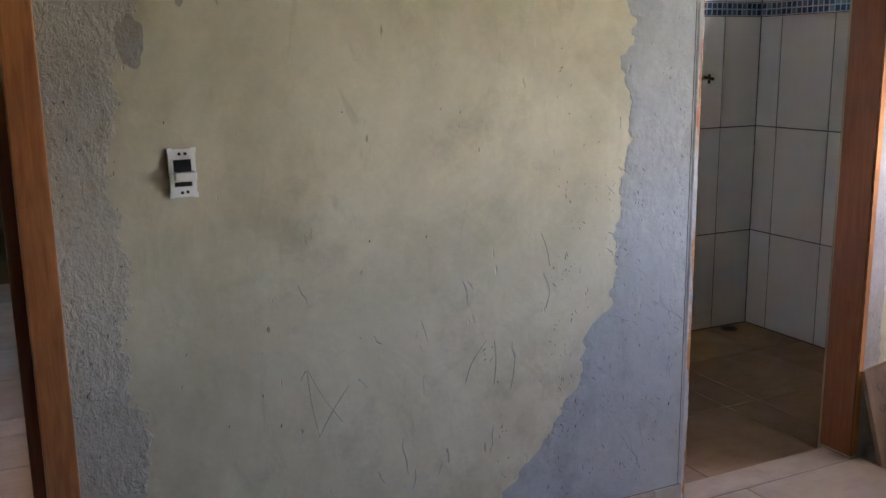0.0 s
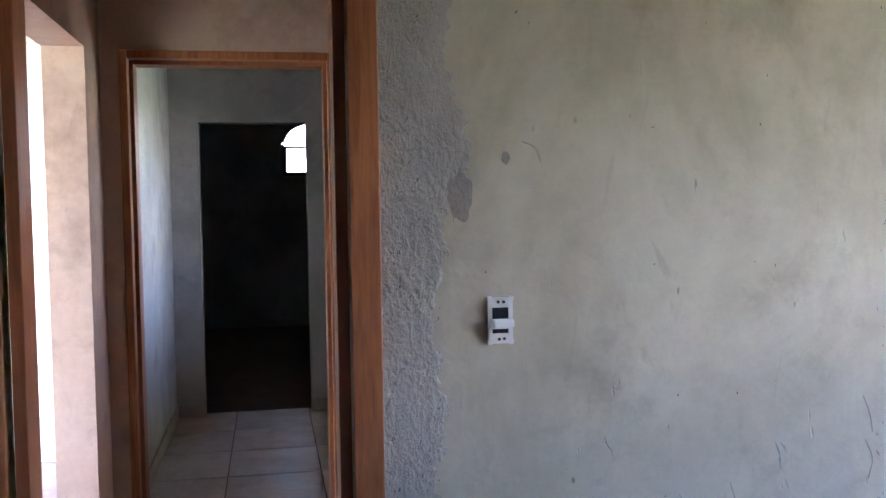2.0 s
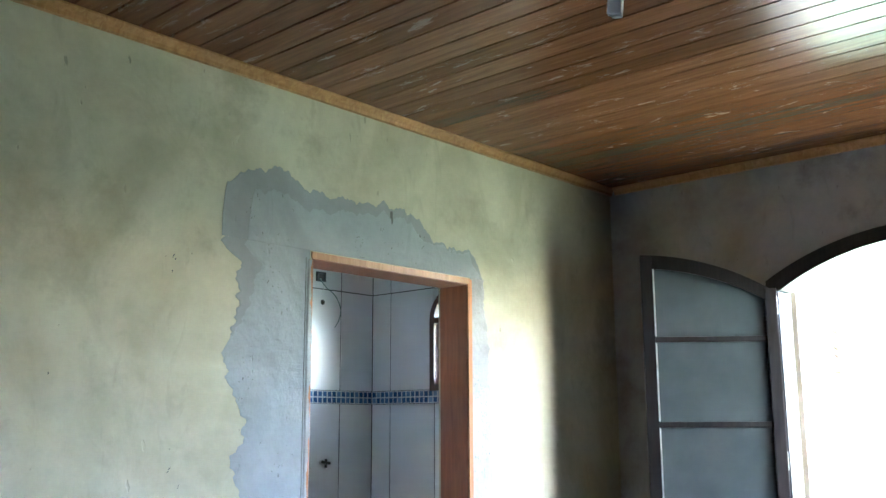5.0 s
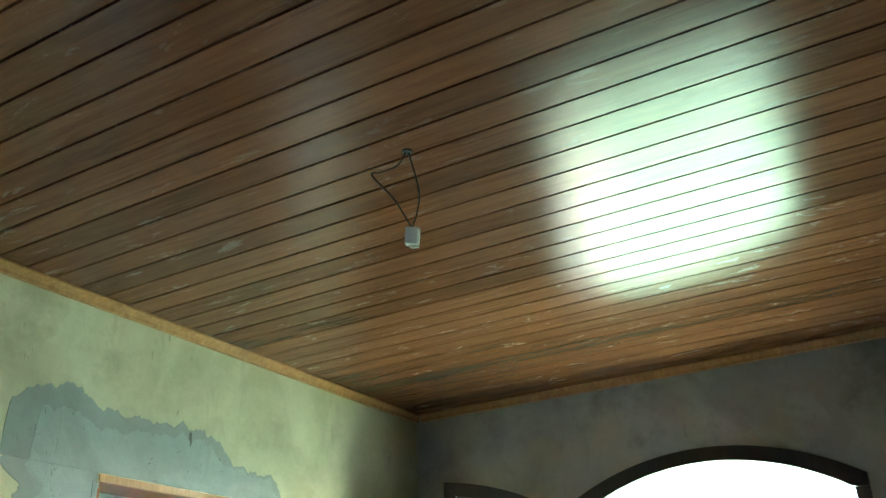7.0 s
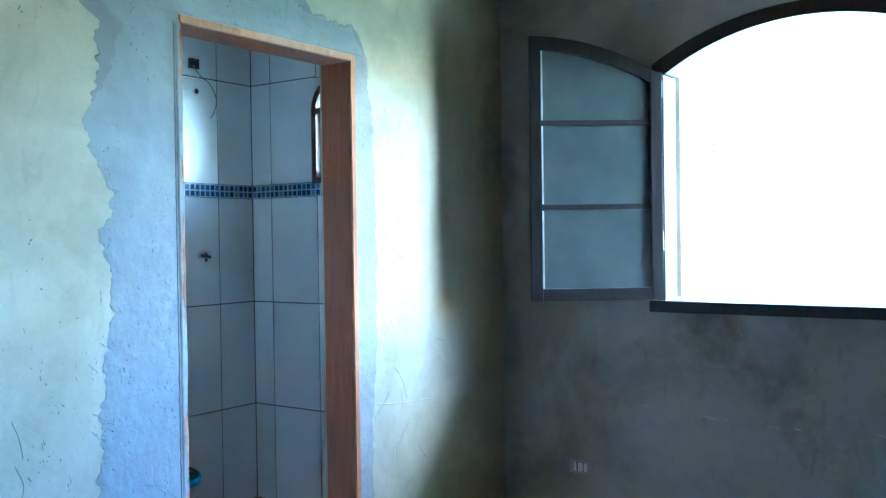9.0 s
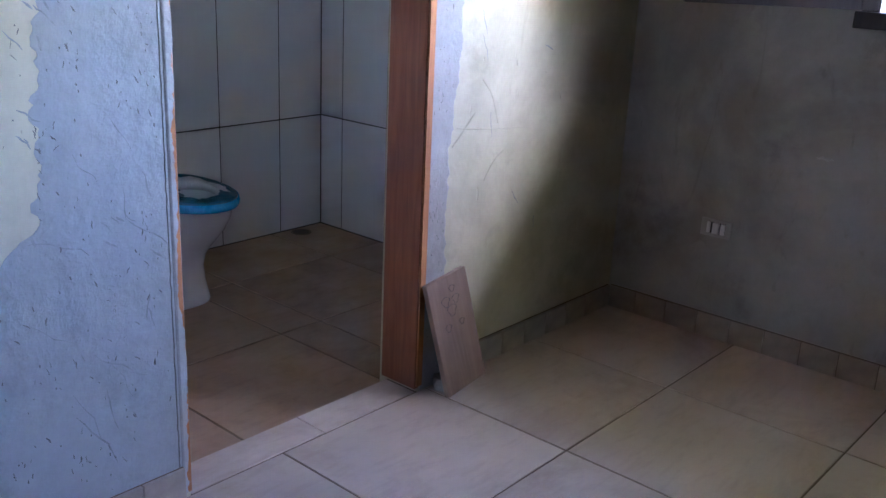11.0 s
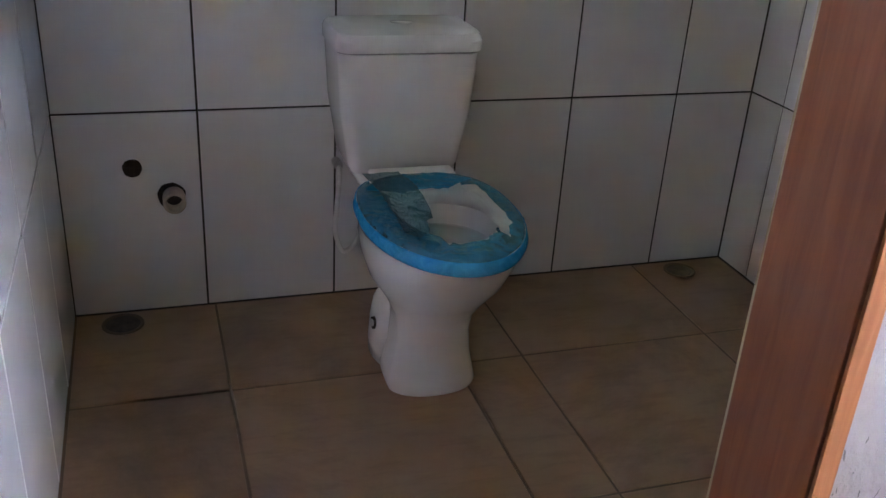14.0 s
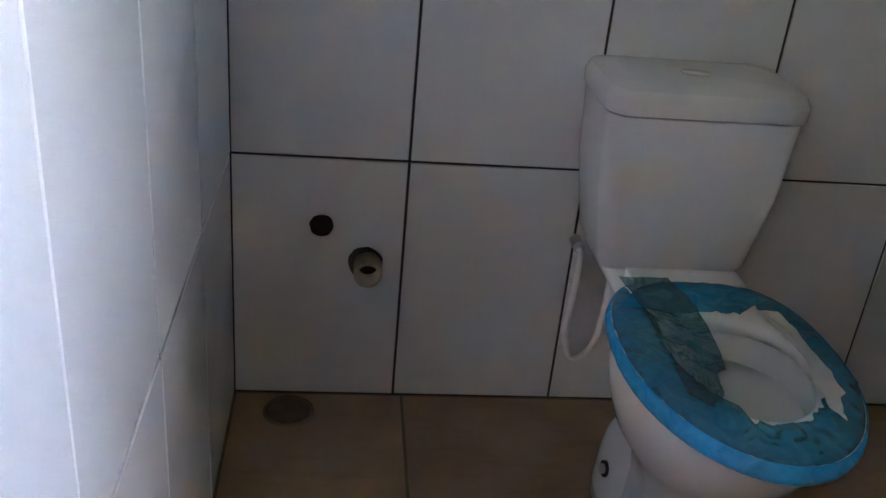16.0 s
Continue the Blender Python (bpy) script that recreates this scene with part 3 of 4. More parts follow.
# ---- wall tiles of the bathroom ----
def tile_mesh(name, w, h, t=0.012, bevel=0.001):
    me = bpy.data.meshes.new(name)
    bm = bmesh.new()
    b = bevel
    lo = [(-w / 2, -h / 2, 0), (w / 2, -h / 2, 0), (w / 2, h / 2, 0), (-w / 2, h / 2, 0)]
    mid = [(x, y, t - b) for x, y, _ in lo]
    hi = [(x - math.copysign(b, x), y - math.copysign(b, y), t) for x, y, _ in lo]
    r = [[bm.verts.new(p) for p in ring] for ring in (lo, mid, hi)]
    for a, c in zip(r, r[1:]):
        for i in range(4):
            bm.faces.new((a[i], a[(i + 1) % 4], c[(i + 1) % 4], c[i]))
    bm.faces.new(r[2])
    bm.to_mesh(me)
    bm.free()
    return me


MESHES = {}


def lay(parent, name, material, m, w, h, t=0.012):
    """One tile, w by h, whose back centre and facing are given by the pose m; alike tiles share a mesh."""
    key = (name, round(w, 3), round(h, 3), material.name)
    if key not in MESHES:
        MESHES[key] = tile_mesh(name, w, h, t)
        MESHES[key].materials.append(material)
    ob = new(name, MESHES[key])
    ob.parent = parent
    ob.matrix_basis = m
    return ob


ROWS_Z = [(0.0, 0.518), (0.518, 1.076), (1.076, 1.636), (1.705, 2.25), (2.25, 2.62)]
BAND = (1.636, 1.705)
G = 0.005    # joint


def mosaic_mat():
    k = Mat("blue_mosaic", 0.15)
    r = k.node("ShaderNodeObjectInfo").outputs["Random"]
    k.colour(k.ramp(r, (0.0, (0.03, 0.075, 0.17)), (0.45, (0.06, 0.13, 0.26)), (0.8, (0.12, 0.21, 0.36)), (1.0, (0.22, 0.32, 0.45))))
    return k.m


M_mosaic = mosaic_mat()
M_bandgrout = plain("pale_grout", (0.55, 0.56, 0.57), 0.8)


def tiled(wall, joints, at, turn, skip=None, band=True):
    """Tiles a wall. joints: places along it; at(u, z): the back centre; turn: the rotation of the tile's face."""
    for a, b in zip(joints, joints[1:]):
        for lo, hi in ROWS_Z:
            if skip and skip(a, b, lo, hi):
                continue
            jit = random.Random(int(a * 999 + lo * 77)).uniform(-0.15, 0.15)
            lay(wall, "tile", M_tile, Matrix.Translation(at((a + b) / 2, (lo + hi) / 2)) @ turn @ pose(0, 0, 0, jit, jit * 0.7, 0), b - a - G, hi - lo - G)
    if band:
        u0, u1 = joints[0], joints[-1]
        n = int((u1 - u0) / 0.0325)
        p = (u1 - u0) / n
        for i in range(n):
            for j in (0, 1):
                lay(wall, "mosaic_piece", M_mosaic, Matrix.Translation(at(u0 + p * (i + 0.5), BAND[0] + 0.0185 + 0.0325 * j)) @ turn, p - 0.007, 0.0265, 0.0116)


wb, wl, we = (bpy.data.objects[n] for n in ("bathroom_wall_back", "bathroom_wall_left", "bathroom_wall_east"))
FACE_S = pose(0, 0, 0, 90, 0, 0)                          # faces -y
FACE_E = pose(0, 0, 0, 90, 0, 90)                         # faces +x
FACE_W = pose(0, 0, 0, 90, 0, -90)                        # faces -x
tiled(wb, [BX0, 2.337, 2.666, 2.986, 3.302, 3.618, BX1], lambda u, q: Vector((u, BY1 + 0.012, q)), FACE_S)
tiled(wl, [YB, 2.55, 2.875, 3.20, 3.525, BY1], lambda u, q: Vector((BX0 - 0.012, u, q)), FACE_E)
WIN_Y0, WIN_Y1 = 3.035, 3.395
tiled(we, [YB, 2.39 + 0.32, WIN_Y0, WIN_Y1 - 0.02, 3.706, BY1], lambda u, q: Vector((BX1 + 0.012, u, q)), FACE_W,
      skip=lambda a, b, lo, hi: lo > 1.69 and lo < 2.0 and abs(a - WIN_Y0) < 0.01)
for w, t in ((wb, cube(BX0, BX1, BY1 + 0.0016, BY1 + 0.0119, BAND[0], BAND[1])), (wl, cube(BX0 - 0.0119, BX0 - 0.0016, YB, BY1, BAND[0], BAND[1])),
             (we, cube(BX1 + 0.0016, BX1 + 0.0119, YB, BY1, BAND[0], BAND[1]))):
    part("band_grout", t, M_bandgrout, w)


def arched_window(name, label, half, z0, spring, top, m, depth=0.07, bar=0.032):
    """A small arched wooden window in the plane x, z of m: frame, transom, arched pane, and a lower sash."""
    th = thing(name, label, "window")
    th.matrix_basis = m

    def outline(h, lo, inset):
        r = half - inset
        pts = [(-r, z0 + lo), (r, z0 + lo)]
        n = 16
        pts += [(r * math.cos(math.pi * i / n), spring + (top - spring - inset) * math.sin(math.pi * i / n)) for i in range(n + 1)]
        return pts
    o, i = outline(0, 0, 0), outline(0, bar, bar)
    rings = [[(x, y, q) for x, q in pts] for y, pts in ((0, o), (-depth, o), (-depth, i), (0, i), (0, o))]
    part("window_frame", loft(rings, caps=False), M_dark, th, "dark brown wooden frame")
    part("transom", cube(-half + bar, half - bar, -depth, -0.005, spring - 0.02, spring + 0.012, 0.003), M_dark, th)
    arc = [p for p in outline(0, bar, bar) if p[1] >= spring]
    part("arched_pane", loft([[(x, y, q) for x, q in arc] for y in (-0.03, -0.027)]), M_glass, th, "bright arched glass pane")
    sash = part("sash", cube(-half + bar, -half + bar + 0.03, -0.045, -0.015, z0 + bar, spring - 0.021, 0.003), M_dark, th)
    part("sash_stile", cube(half - bar - 0.03, half - bar, -0.045, -0.015, z0 + bar, spring - 0.021, 0.003), M_dark, sash)
    part("sash_rail", cube(-half + bar + 0.03, half - bar - 0.03, -0.045, -0.015, z0 + bar, z0 + bar + 0.03, 0.003), M_dark, sash)
    part("pane", cube(-half + bar + 0.03, half - bar - 0.03, -0.032, -0.029, z0 + bar + 0.03, spring - 0.021), M_glass, sash)
    return th


def glass_mat(name, tint, clear, rough, film):
    """Dusty window glass: part clear, part a thin greyish film."""
    k = Mat(name, rough)
    out = k.t.nodes["Material Output"]
    tr = k.node("ShaderNodeBsdfTransparent", Color=(*tint, 1))
    k.colour(k.mix(k.ramp(k.noise(5, 5), (0.3, 0.0), (0.7, 1.0)), film, tuple(v * 1.35 for v in film)))
    mx = k.t.nodes.new("ShaderNodeMixShader")
    mx.inputs[0].default_value = clear
    k.t.links.new(k.b.outputs[0], mx.inputs[1])
    k.t.links.new(tr.outputs[0], mx.inputs[2])
    k.t.links.new(mx.outputs[0], out.inputs["Surface"])
    return k.m


M_glass = glass_mat("clear_pane", (0.93, 0.96, 0.95), 0.9, 0.05, (0.30, 0.34, 0.34))
# leaf panes are tinted dark and dense so that they shade the wall
M_dusty = glass_mat("dusty_dark_pane", (0.55, 0.64, 0.66), 0.35, 0.12, (0.13, 0.15, 0.15))
bw = arched_window("bathroom_window", "dark brown arched wooden bathroom window, glazed", 0.18, 1.70, 2.075, 2.245, pose(BX1 + 0.07, (WIN_Y0 + WIN_Y1) / 2, 0, 0, 0, -90), 0.085)
# tiles cut round the arch
part("cut_tile", cube(BX1 + 0.0005, BX1 + 0.011, WIN_Y0 + 0.002, WIN_Y1 - 0.022, 2.2465, 2.2555), M_tile, we)
dw = arched_window("dark_room_window", "small arched window glowing with daylight", 0.30, 1.79, 2.125, 2.40, pose(0.55, 11.0, 0, 0, 0, 0), 0.06, 0.022)


def spandrels(parent, half, spring, top, m, depth, material):
    """Fills the corners between a square hole and the arch in it, in the plane x, z of m."""
    n = 10
    for s in (-1, 1):
        rings = []
        for i in range(n + 1):
            a = math.pi / 2 * i / n
            x, q = s * half * math.cos(a), spring + (top - spring) * math.sin(a)
            rings.append([m @ Vector(p) for p in ((x, 0, q), (x, depth, q), (x, depth, top + 0.001), (x, 0, top + 0.001))])
        part("arch_corner", loft(rings), material, parent)


spandrels(we, 0.18, 2.075, 2.245, pose(BX1 + 0.004, (WIN_Y0 + WIN_Y1) / 2, 0, 0, 0, -90), 0.12, M_tile)
spandrels(bpy.data.objects["dark_room_wall_far"], 0.30, 2.125, 2.40, pose(0.55, 11.003, 0), 0.12, M_dim)

# ---- floor tiles ----
bf, rf, hf = (bpy.data.objects[n] for n in ("bathroom_floor", "floor", "hall_floor"))
FX, FY = [BX0 + 0.002, 2.355, 2.878, 3.05, 3.56, BX1 - 0.002], [2.362, 2.93, 3.445, BY1 - 0.002]
for a, b in zip(FX, FX[1:]):
    for c, d in zip(FY, FY[1:]):
        lay(bf, "floor_tile", M_bfloor, pose((a + b) / 2, (c + d) / 2, -0.012), b - a - 0.006, d - c - 0.006)


def steps(first, pitch, lo, hi):
    """Joints at first + k * pitch between lo and hi, with the ends."""
    k = math.ceil((lo - first) / pitch + 1e-6)
    out = [lo]
    while first + k * pitch < hi - 0.01:
        out.append(first + k * pitch)
        k += 1
    return out + [hi]


RXS, RYS = steps(2.845, 0.52, RX0, XE - 0.001), steps(1.75, 0.52, RY0, YA)
for a, b in zip(RXS, RXS[1:]):
    for c, d in zip(RYS, RYS[1:]):
        lay(rf, "floor_tile", M_rfloor, pose((a + b) / 2, (c + d) / 2, F - 0.012), b - a - 0.005, d - c - 0.005)
lay(rf, "threshold_tile", M_rfloor, pose((DL + DR) / 2 - 0.17, YA + 0.06, F - 0.012), 0.40, 0.114)
lay(rf, "threshold_tile", M_rfloor, pose(DR - 0.175, YA + 0.06, F - 0.012), 0.335, 0.114)
lay(rf, "threshold_tile", M_rfloor, pose((HL + HR) / 2, (YA + YB) / 2, F - 0.012), HR - HL - 0.01, YB - YA - 0.006)
HXS, HYS = steps(-0.16, 0.485, -0.525, 0.365), steps(5.06, 0.51, YB, 3.85)
for a, b in zip(HXS, HXS[1:]):
    for c, d in zip(HYS, HYS[1:]):
        lay(hf, "floor_tile", M_rfloor, pose((a + b) / 2, (c + d) / 2, F - 0.012), b - a - 0.006, d - c - 0.006)
HXS, HYS = steps(-0.16, 0.485, -0.545, 1.49), steps(5.06, 0.51, 3.85, 6.6)
for a, b in zip(HXS, HXS[1:]):
    for c, d in zip(HYS, HYS[1:]):
        lay(hf, "floor_tile", M_rfloor, pose((a + b) / 2, (c + d) / 2, F - 0.012), b - a - 0.006, d - c - 0.006)
for a, b in zip(*(lambda s: (s, s[1:]))(steps(-0.70, 0.51, -4.05, -0.565))):
    for c, d in zip(*(lambda s: (s, s[1:]))(steps(3.0, 0.51, 1.15, 5.59))):
        lay(hf, "floor_tile", M_rfloor, pose((a + b) / 2, (c + d) / 2, F - 0.012), b - a - 0.006, d - c - 0.006)

kw = bpy.data.objects["kitchen_wall_far"]
for i in range(5):
    for k in range(8):
        lay(kw, "tile", M_tile, pose(-0.87 - 0.33 * i, 5.6, F + 0.165 + 0.33 * k) @ FACE_S, 0.324, 0.324)

# ---- baseboards ----
we_room = bpy.data.objects["wall_east"]
base_e = structure("baseboard_east", cube(XE - 0.004, XE - 0.0005, RY0, YA - 0.011, F, F + 0.082), M_fgrout, "row of cut beige tiles along the wall", "baseboard")
base_n = structure("baseboard_north", cube(3.01, XE - 0.012, YA - 0.004, YA - 0.0005, F, F + 0.082), M_fgrout, "row of cut beige tiles along the wall", "baseboard")
js = steps(0.0, 0.118, RY0, YA - 0.011)
for a, b in zip(js, js[1:]):
    lay(base_e, "baseboard_tile", M_base, pose(XE - 0.004, (a + b) / 2, F + 0.041) @ FACE_W, b - a - 0.004, 0.078, 0.008)
js = steps(0.0, 0.118, 3.01, XE - 0.012)
for a, b in zip(js, js[1:]):
    lay(base_n, "baseboard_tile", M_base, pose((a + b) / 2, YA - 0.004, F + 0.041) @ FACE_S, b - a - 0.004, 0.078, 0.008)
base_w = structure("baseboard_north_west", cube(HR + 0.085, DL - 0.016, YA - 0.004, YA - 0.0005, F, F + 0.082), M_fgrout, "row of cut beige tiles along the wall", "baseboard")
js = steps(0.05, 0.118, HR + 0.085, DL - 0.016)
for a, b in zip(js, js[1:]):
    lay(base_w, "baseboard_tile", M_base, pose((a + b) / 2, YA - 0.004, F + 0.041) @ FACE_S, b - a - 0.004, 0.078, 0.008)
structure("baseboard_corridor", cube(-0.549, -0.538, 4.0, 6.49, F, F + 0.085, 0.002), M_base, "pale baseboard along the corridor wall", "baseboard")
structure("baseboard_corridor_far", cube(-0.537, -0.368, 6.488, 6.499, F, F + 0.085, 0.002), M_base, "pale baseboard beside the dark doorway", "baseboard")
structure("baseboard_corridor_far", cube(0.342, 1.49, 6.488, 6.499, F, F + 0.085, 0.002), M_base, "pale baseboard beside the dark doorway", "baseboard")


# ---- salt bloom on the east wall ----
M_salt = plain("salt_bloom", (0.52, 0.51, 0.47), 0.95, vary=0.3, scale=30)
r = random.Random(4)
for y, q, L, h in ((1.56, 0.724, 0.05, 0.010), (1.31, 0.702, 0.07, 0.008), (1.25, 0.70, 0.03, 0.006), (1.06, 0.688, 0.075, 0.012), (0.98, 0.69, 0.04, 0.006), (0.68, 0.697, 0.09, 0.007)):
    n = 16
    rings = []
    for k in range(n + 1):
        t = k / n
        c = q + h * 0.8 * noise.noise((y * 9 + t * 3, q, 2)) - 0.006 * t
        half = 0.5 * h * math.sin(math.pi * (0.06 + 0.88 * t)) * (1 + 0.6 * noise.noise((t * 7, y * 20, 4)))
        u = y + L * (0.5 - t)
        rings.append([(XE - 0.0012, u, c - half), (XE - 0.0012, u, c + half), (XE + 0.001, u, c + half), (XE + 0.001, u, c - half)])
    part("salt_bloom", loft(rings), M_salt, we_room, "whitish salt bloom on damp plaster")


# ---- ceiling trim ----
def trim_run(name, a, b, label, inward):
    """A small moulding along the foot of the ceiling: a stepped, rounded profile."""
    a, b, n = Vector(a), Vector(b), Vector(inward)
    prof = [(0, 0), (0.030, 0), (0.030, -0.006), (0.022, -0.012), (0.013, -0.020), (0.011, -0.030), (0, -0.032)]
    bm = loft([[p + n * u + Vector((0, 0, v)) for u, v in prof] for p in (a, b)])
    return structure(name, bm, M_trim, label, "trim")


trim_run("trim_north", (RX0, YA - 0.0005, CEIL - 0.001), (XE - 0.001, YA - 0.0005, CEIL - 0.001), "light varnished wooden ceiling moulding", (0, -1, 0))
trim_run("trim_east", (XE - 0.0005, RY0, CEIL - 0.001), (XE - 0.0005, YA - 0.032, CEIL - 0.001), "light varnished wooden ceiling moulding", (-1, 0, 0))

# ---- arched window of the room ----
M_bluewood = timber("frame_wood", (0.016, 0.013, 0.013), (0.032, 0.024, 0.022), 0.4)


def arched_bar(y0, y1, x0, x1, lower, upper, n=20):
    """A bar that follows an arch, from height lower(y) to upper(y)."""
    rings = []
    for i in range(n + 1):
        y = y0 + (y1 - y0) * i / n
        rings.append([(x0, y, lower(y)), (x1, y, lower(y)), (x1, y, upper(y)), (x0, y, upper(y))])
    return loft(rings)


win = thing("arched_window", "dark wooden arched window frame, open to daylight", "window")
fy0, fy1 = WY - WH, WY + WH
FX0, FX1 = XE - 0.018, XE + 0.10
zarch = lambda y: arch_z(y - WY)
part("stile", cube(FX0, FX1, fy1, fy1 + 0.05, WZ0 - 0.045, WZ1, 0.004), M_bluewood, win)
part("stile", cube(FX0, FX1, fy0 - 0.05, fy0, WZ0 - 0.045, WZ1, 0.004), M_bluewood, win)
part("arch", arched_bar(fy0 - 0.05, fy1 + 0.05, FX0, FX1, lambda y: arch_z(y - WY) if abs(y - WY) < WH else WZ1, lambda y: arch_z(y - WY, WH + 0.05, WRISE + 0.01, WZ1 + 0.045), 40), M_bluewood, win)
part("sill", cube(XE - 0.045, FX1 + 0.02, fy0 - 0.06, fy1 + 0.06, WZ0 - 0.046, WZ0, 0.004), M_bluewood, win)

# the glazed leaf, hinged on the frame and swung into the room
LW, LS = 0.523, 0.046
leaf = thing("window_leaf", "open glazed wooden casement leaf with three panes", "window leaf", (XE - 0.02, fy1 + 0.012, 0), 0)
leaf.matrix_basis = pose(XE - 0.022, fy1 + 0.015, 0, 0, 0, 37)
lz = lambda y: arch_z(WH - y) - 0.006      # y runs from the hinge to the free edge
part("stile", cube(-0.03, 0, 0, LS, WZ0 + 0.004, WZ1 + 0.01, 0.003), M_bluewood, leaf)
part("meeting_stile", cube(-0.03, 0, LW - LS, LW, WZ0 + 0.004, lz(LW - LS) - 0.004, 0.003), M_bluewood, leaf)
part("bottom_rail", cube(-0.029, -0.001, LS, LW - LS, WZ0 + 0.004, WZ0 + 0.054, 0.003), M_bluewood, leaf)
part("top_rail", arched_bar(0.004, LW, -0.029, -0.001, lambda y: lz(y) - 0.055, lz, 16), M_bluewood, leaf)
for q in (1.512, 1.842):
    part("glazing_bar", cube(-0.026, -0.004, LS, LW - LS, q, q + 0.022, 0.003), M_bluewood, leaf)
for lo, hi in ((WZ0 + 0.054, 1.512), (1.534, 1.842)):
    part("pane", cube(-0.017, -0.013, LS - 0.002, LW - LS + 0.002, lo, hi), M_dusty, leaf, "dusty glass pane, darkened to block light")
part("pane", arched_bar(LS - 0.002, LW - LS + 0.002, -0.017, -0.013, lambda y: 1.864, lambda y: lz(y) - 0.05, 12), M_dusty, leaf, "dusty glass pane with an arched top, darkened to block light")
# white strips stand in for the light caught along the free stile
for lo, hi in ((WZ0 + 0.056, 1.510), (1.536, 1.840), (1.866, 2.17)):
    part("putty_bead", cube(-0.0128, -0.002, LW - LS - 0.006, LW - LS - 0.0005, lo, hi), M_white, leaf, "white strip added for the bright lit line along the stile")
    part("putty_bead", cube(-0.0285, -0.0172, LW - LS - 0.006, LW - LS - 0.0005, lo, hi), M_white, leaf, "white strip added for the bright lit line along the stile")
for q in (1.35, 1.95):
    part("hinge", tube([(0.003, -0.006, q), (0.003, -0.006, q + 0.07)], 0.006), M_steel, leaf, "steel hinge")

# the louvred shutter, open towards the outside
shut = thing("louvred_shutter", "pale louvred wooden shutter, open outside the window", "shutter")
shut.matrix_basis = pose(XE + 0.17, fy1 + 0.005, 0, 0, 0, -90)
SW = 0.52
sz = lambda y: arch_z(WH - y) - 0.02
part("stile", cube(-0.03, 0, 0, 0.06, WZ0, WZ1 + 0.02, 0.003), M_shut, shut)
part("stile", cube(-0.03, 0, SW - 0.06, SW, WZ0, sz(SW - 0.06), 0.003), M_shut, shut)
part("bottom_rail", cube(-0.03, 0, 0.06, SW - 0.06, WZ0, WZ0 + 0.16, 0.003), M_shut, shut)
part("top_rail", arched_bar(0.06, SW - 0.06, -0.03, 0, lambda y: sz(y) - 0.08, sz, 12), M_shut, shut)
slat = cube(-0.021, 0.021, 0.058, SW - 0.058, -0.004, 0.004)
bmesh.ops.rotate(slat, verts=slat.verts, cent=(0, 0, 0), matrix=Matrix.Rotation(radians(40), 3, "Y"))
first = part("slat", slat, M_shut, shut)
first.location = (-0.015, 0, WZ0 + 0.185)
q = WZ0 + 0.221
while q < WZ1 - 0.03:
    s = new("slat", first.data)
    s.parent, s.location = shut, (-0.015, 0, q)
    q += 0.036


# ---- switch and socket ----
def ring_plate(w, h, t, holes):
    """An upright plate in x, z with rectangular holes, built of strips; faces -y."""
    bm = bmesh.new()
    zs = sorted({-h / 2, h / 2, *[q for ho in holes for q in ho[2:]]})
    for lo, hi in zip(zs, zs[1:]):
        ho = [k for k in holes if k[2] <= lo + 1e-6 and k[3] >= hi - 1e-6]
        xs = [-w / 2] + [v for k in sorted(ho) for v in k[:2]] + [w / 2]
        for a, b in zip(xs[::2], xs[1::2]):
            box(bm, a, b, -t, 0, lo, hi)
    return bm


sw = thing("light_switch", "white switch mount without its cover plate, dark hole above the rocker", "switch", (0.598, YA - 0.001, 1.206))
part("wall_box", cube(-0.024, 0.024, -0.0025, 0.0005, -0.040, 0.040), M_black, sw, "black recess")
part("mount", ring_plate(0.058, 0.106, 0.007, [(-0.0195, 0.0195, -0.030, 0.030)]), M_white, sw)
part("rocker", cube(-0.0205, 0.027, -0.030, -0.0026, -0.0145, 0.004, 0.003), M_white, sw, "protruding white rocker")
part("crossbar", cube(-0.020, 0.020, -0.006, -0.0026, -0.0195, -0.0155), M_white, sw)
for x, q in ((-0.006, 0.043), (0.007, 0.043), (-0.004, -0.043), (0.008, -0.042)):
    part("screw", tube([(x, -0.0065, q), (x, -0.0095, q)], 0.0036, 10), M_black, sw, "dark screw hole")
for x in (-0.026, 0.026):
    for q in (-0.050, 0.050):
        part("ear", cube(x - 0.006, x + 0.006, -0.0055, 0, q - 0.006, q + 0.006, 0.002), M_white, sw)

so = thing("wall_socket", "white wall socket mount without cover, low on the wall", "socket")
so.matrix_basis = pose(XE - 0.001, 1.865, 0.436, 0, 0, -90)
part("wall_box", cube(-0.040, 0.040, -0.0025, 0.0005, -0.023, 0.023), M_black, so, "black recess")
part("mount", ring_plate(0.104, 0.058, 0.006, [(-0.032, 0.032, -0.019, 0.019)]), plain("aged_plastic", (0.42, 0.40, 0.36), 0.5), so)
part("outlet", cube(-0.011, 0.011, -0.012, -0.0026, -0.018, 0.018, 0.002), M_white, so, "white outlet module")
part("outlet", cube(0.016, 0.031, -0.010, -0.0026, -0.018, 0.018, 0.002), M_white, so, "white outlet module")
part("outlet", cube(-0.031, -0.020, -0.010, -0.0026, -0.018, 0.018, 0.002), M_white, so, "white outlet module")

# ---- hanging lamp holder ----
lamp = thing("hanging_lamp_holder", "white lamp socket hanging from ceiling wires, no bulb", "lamp holder", (1.79, 0.965, 2.388))
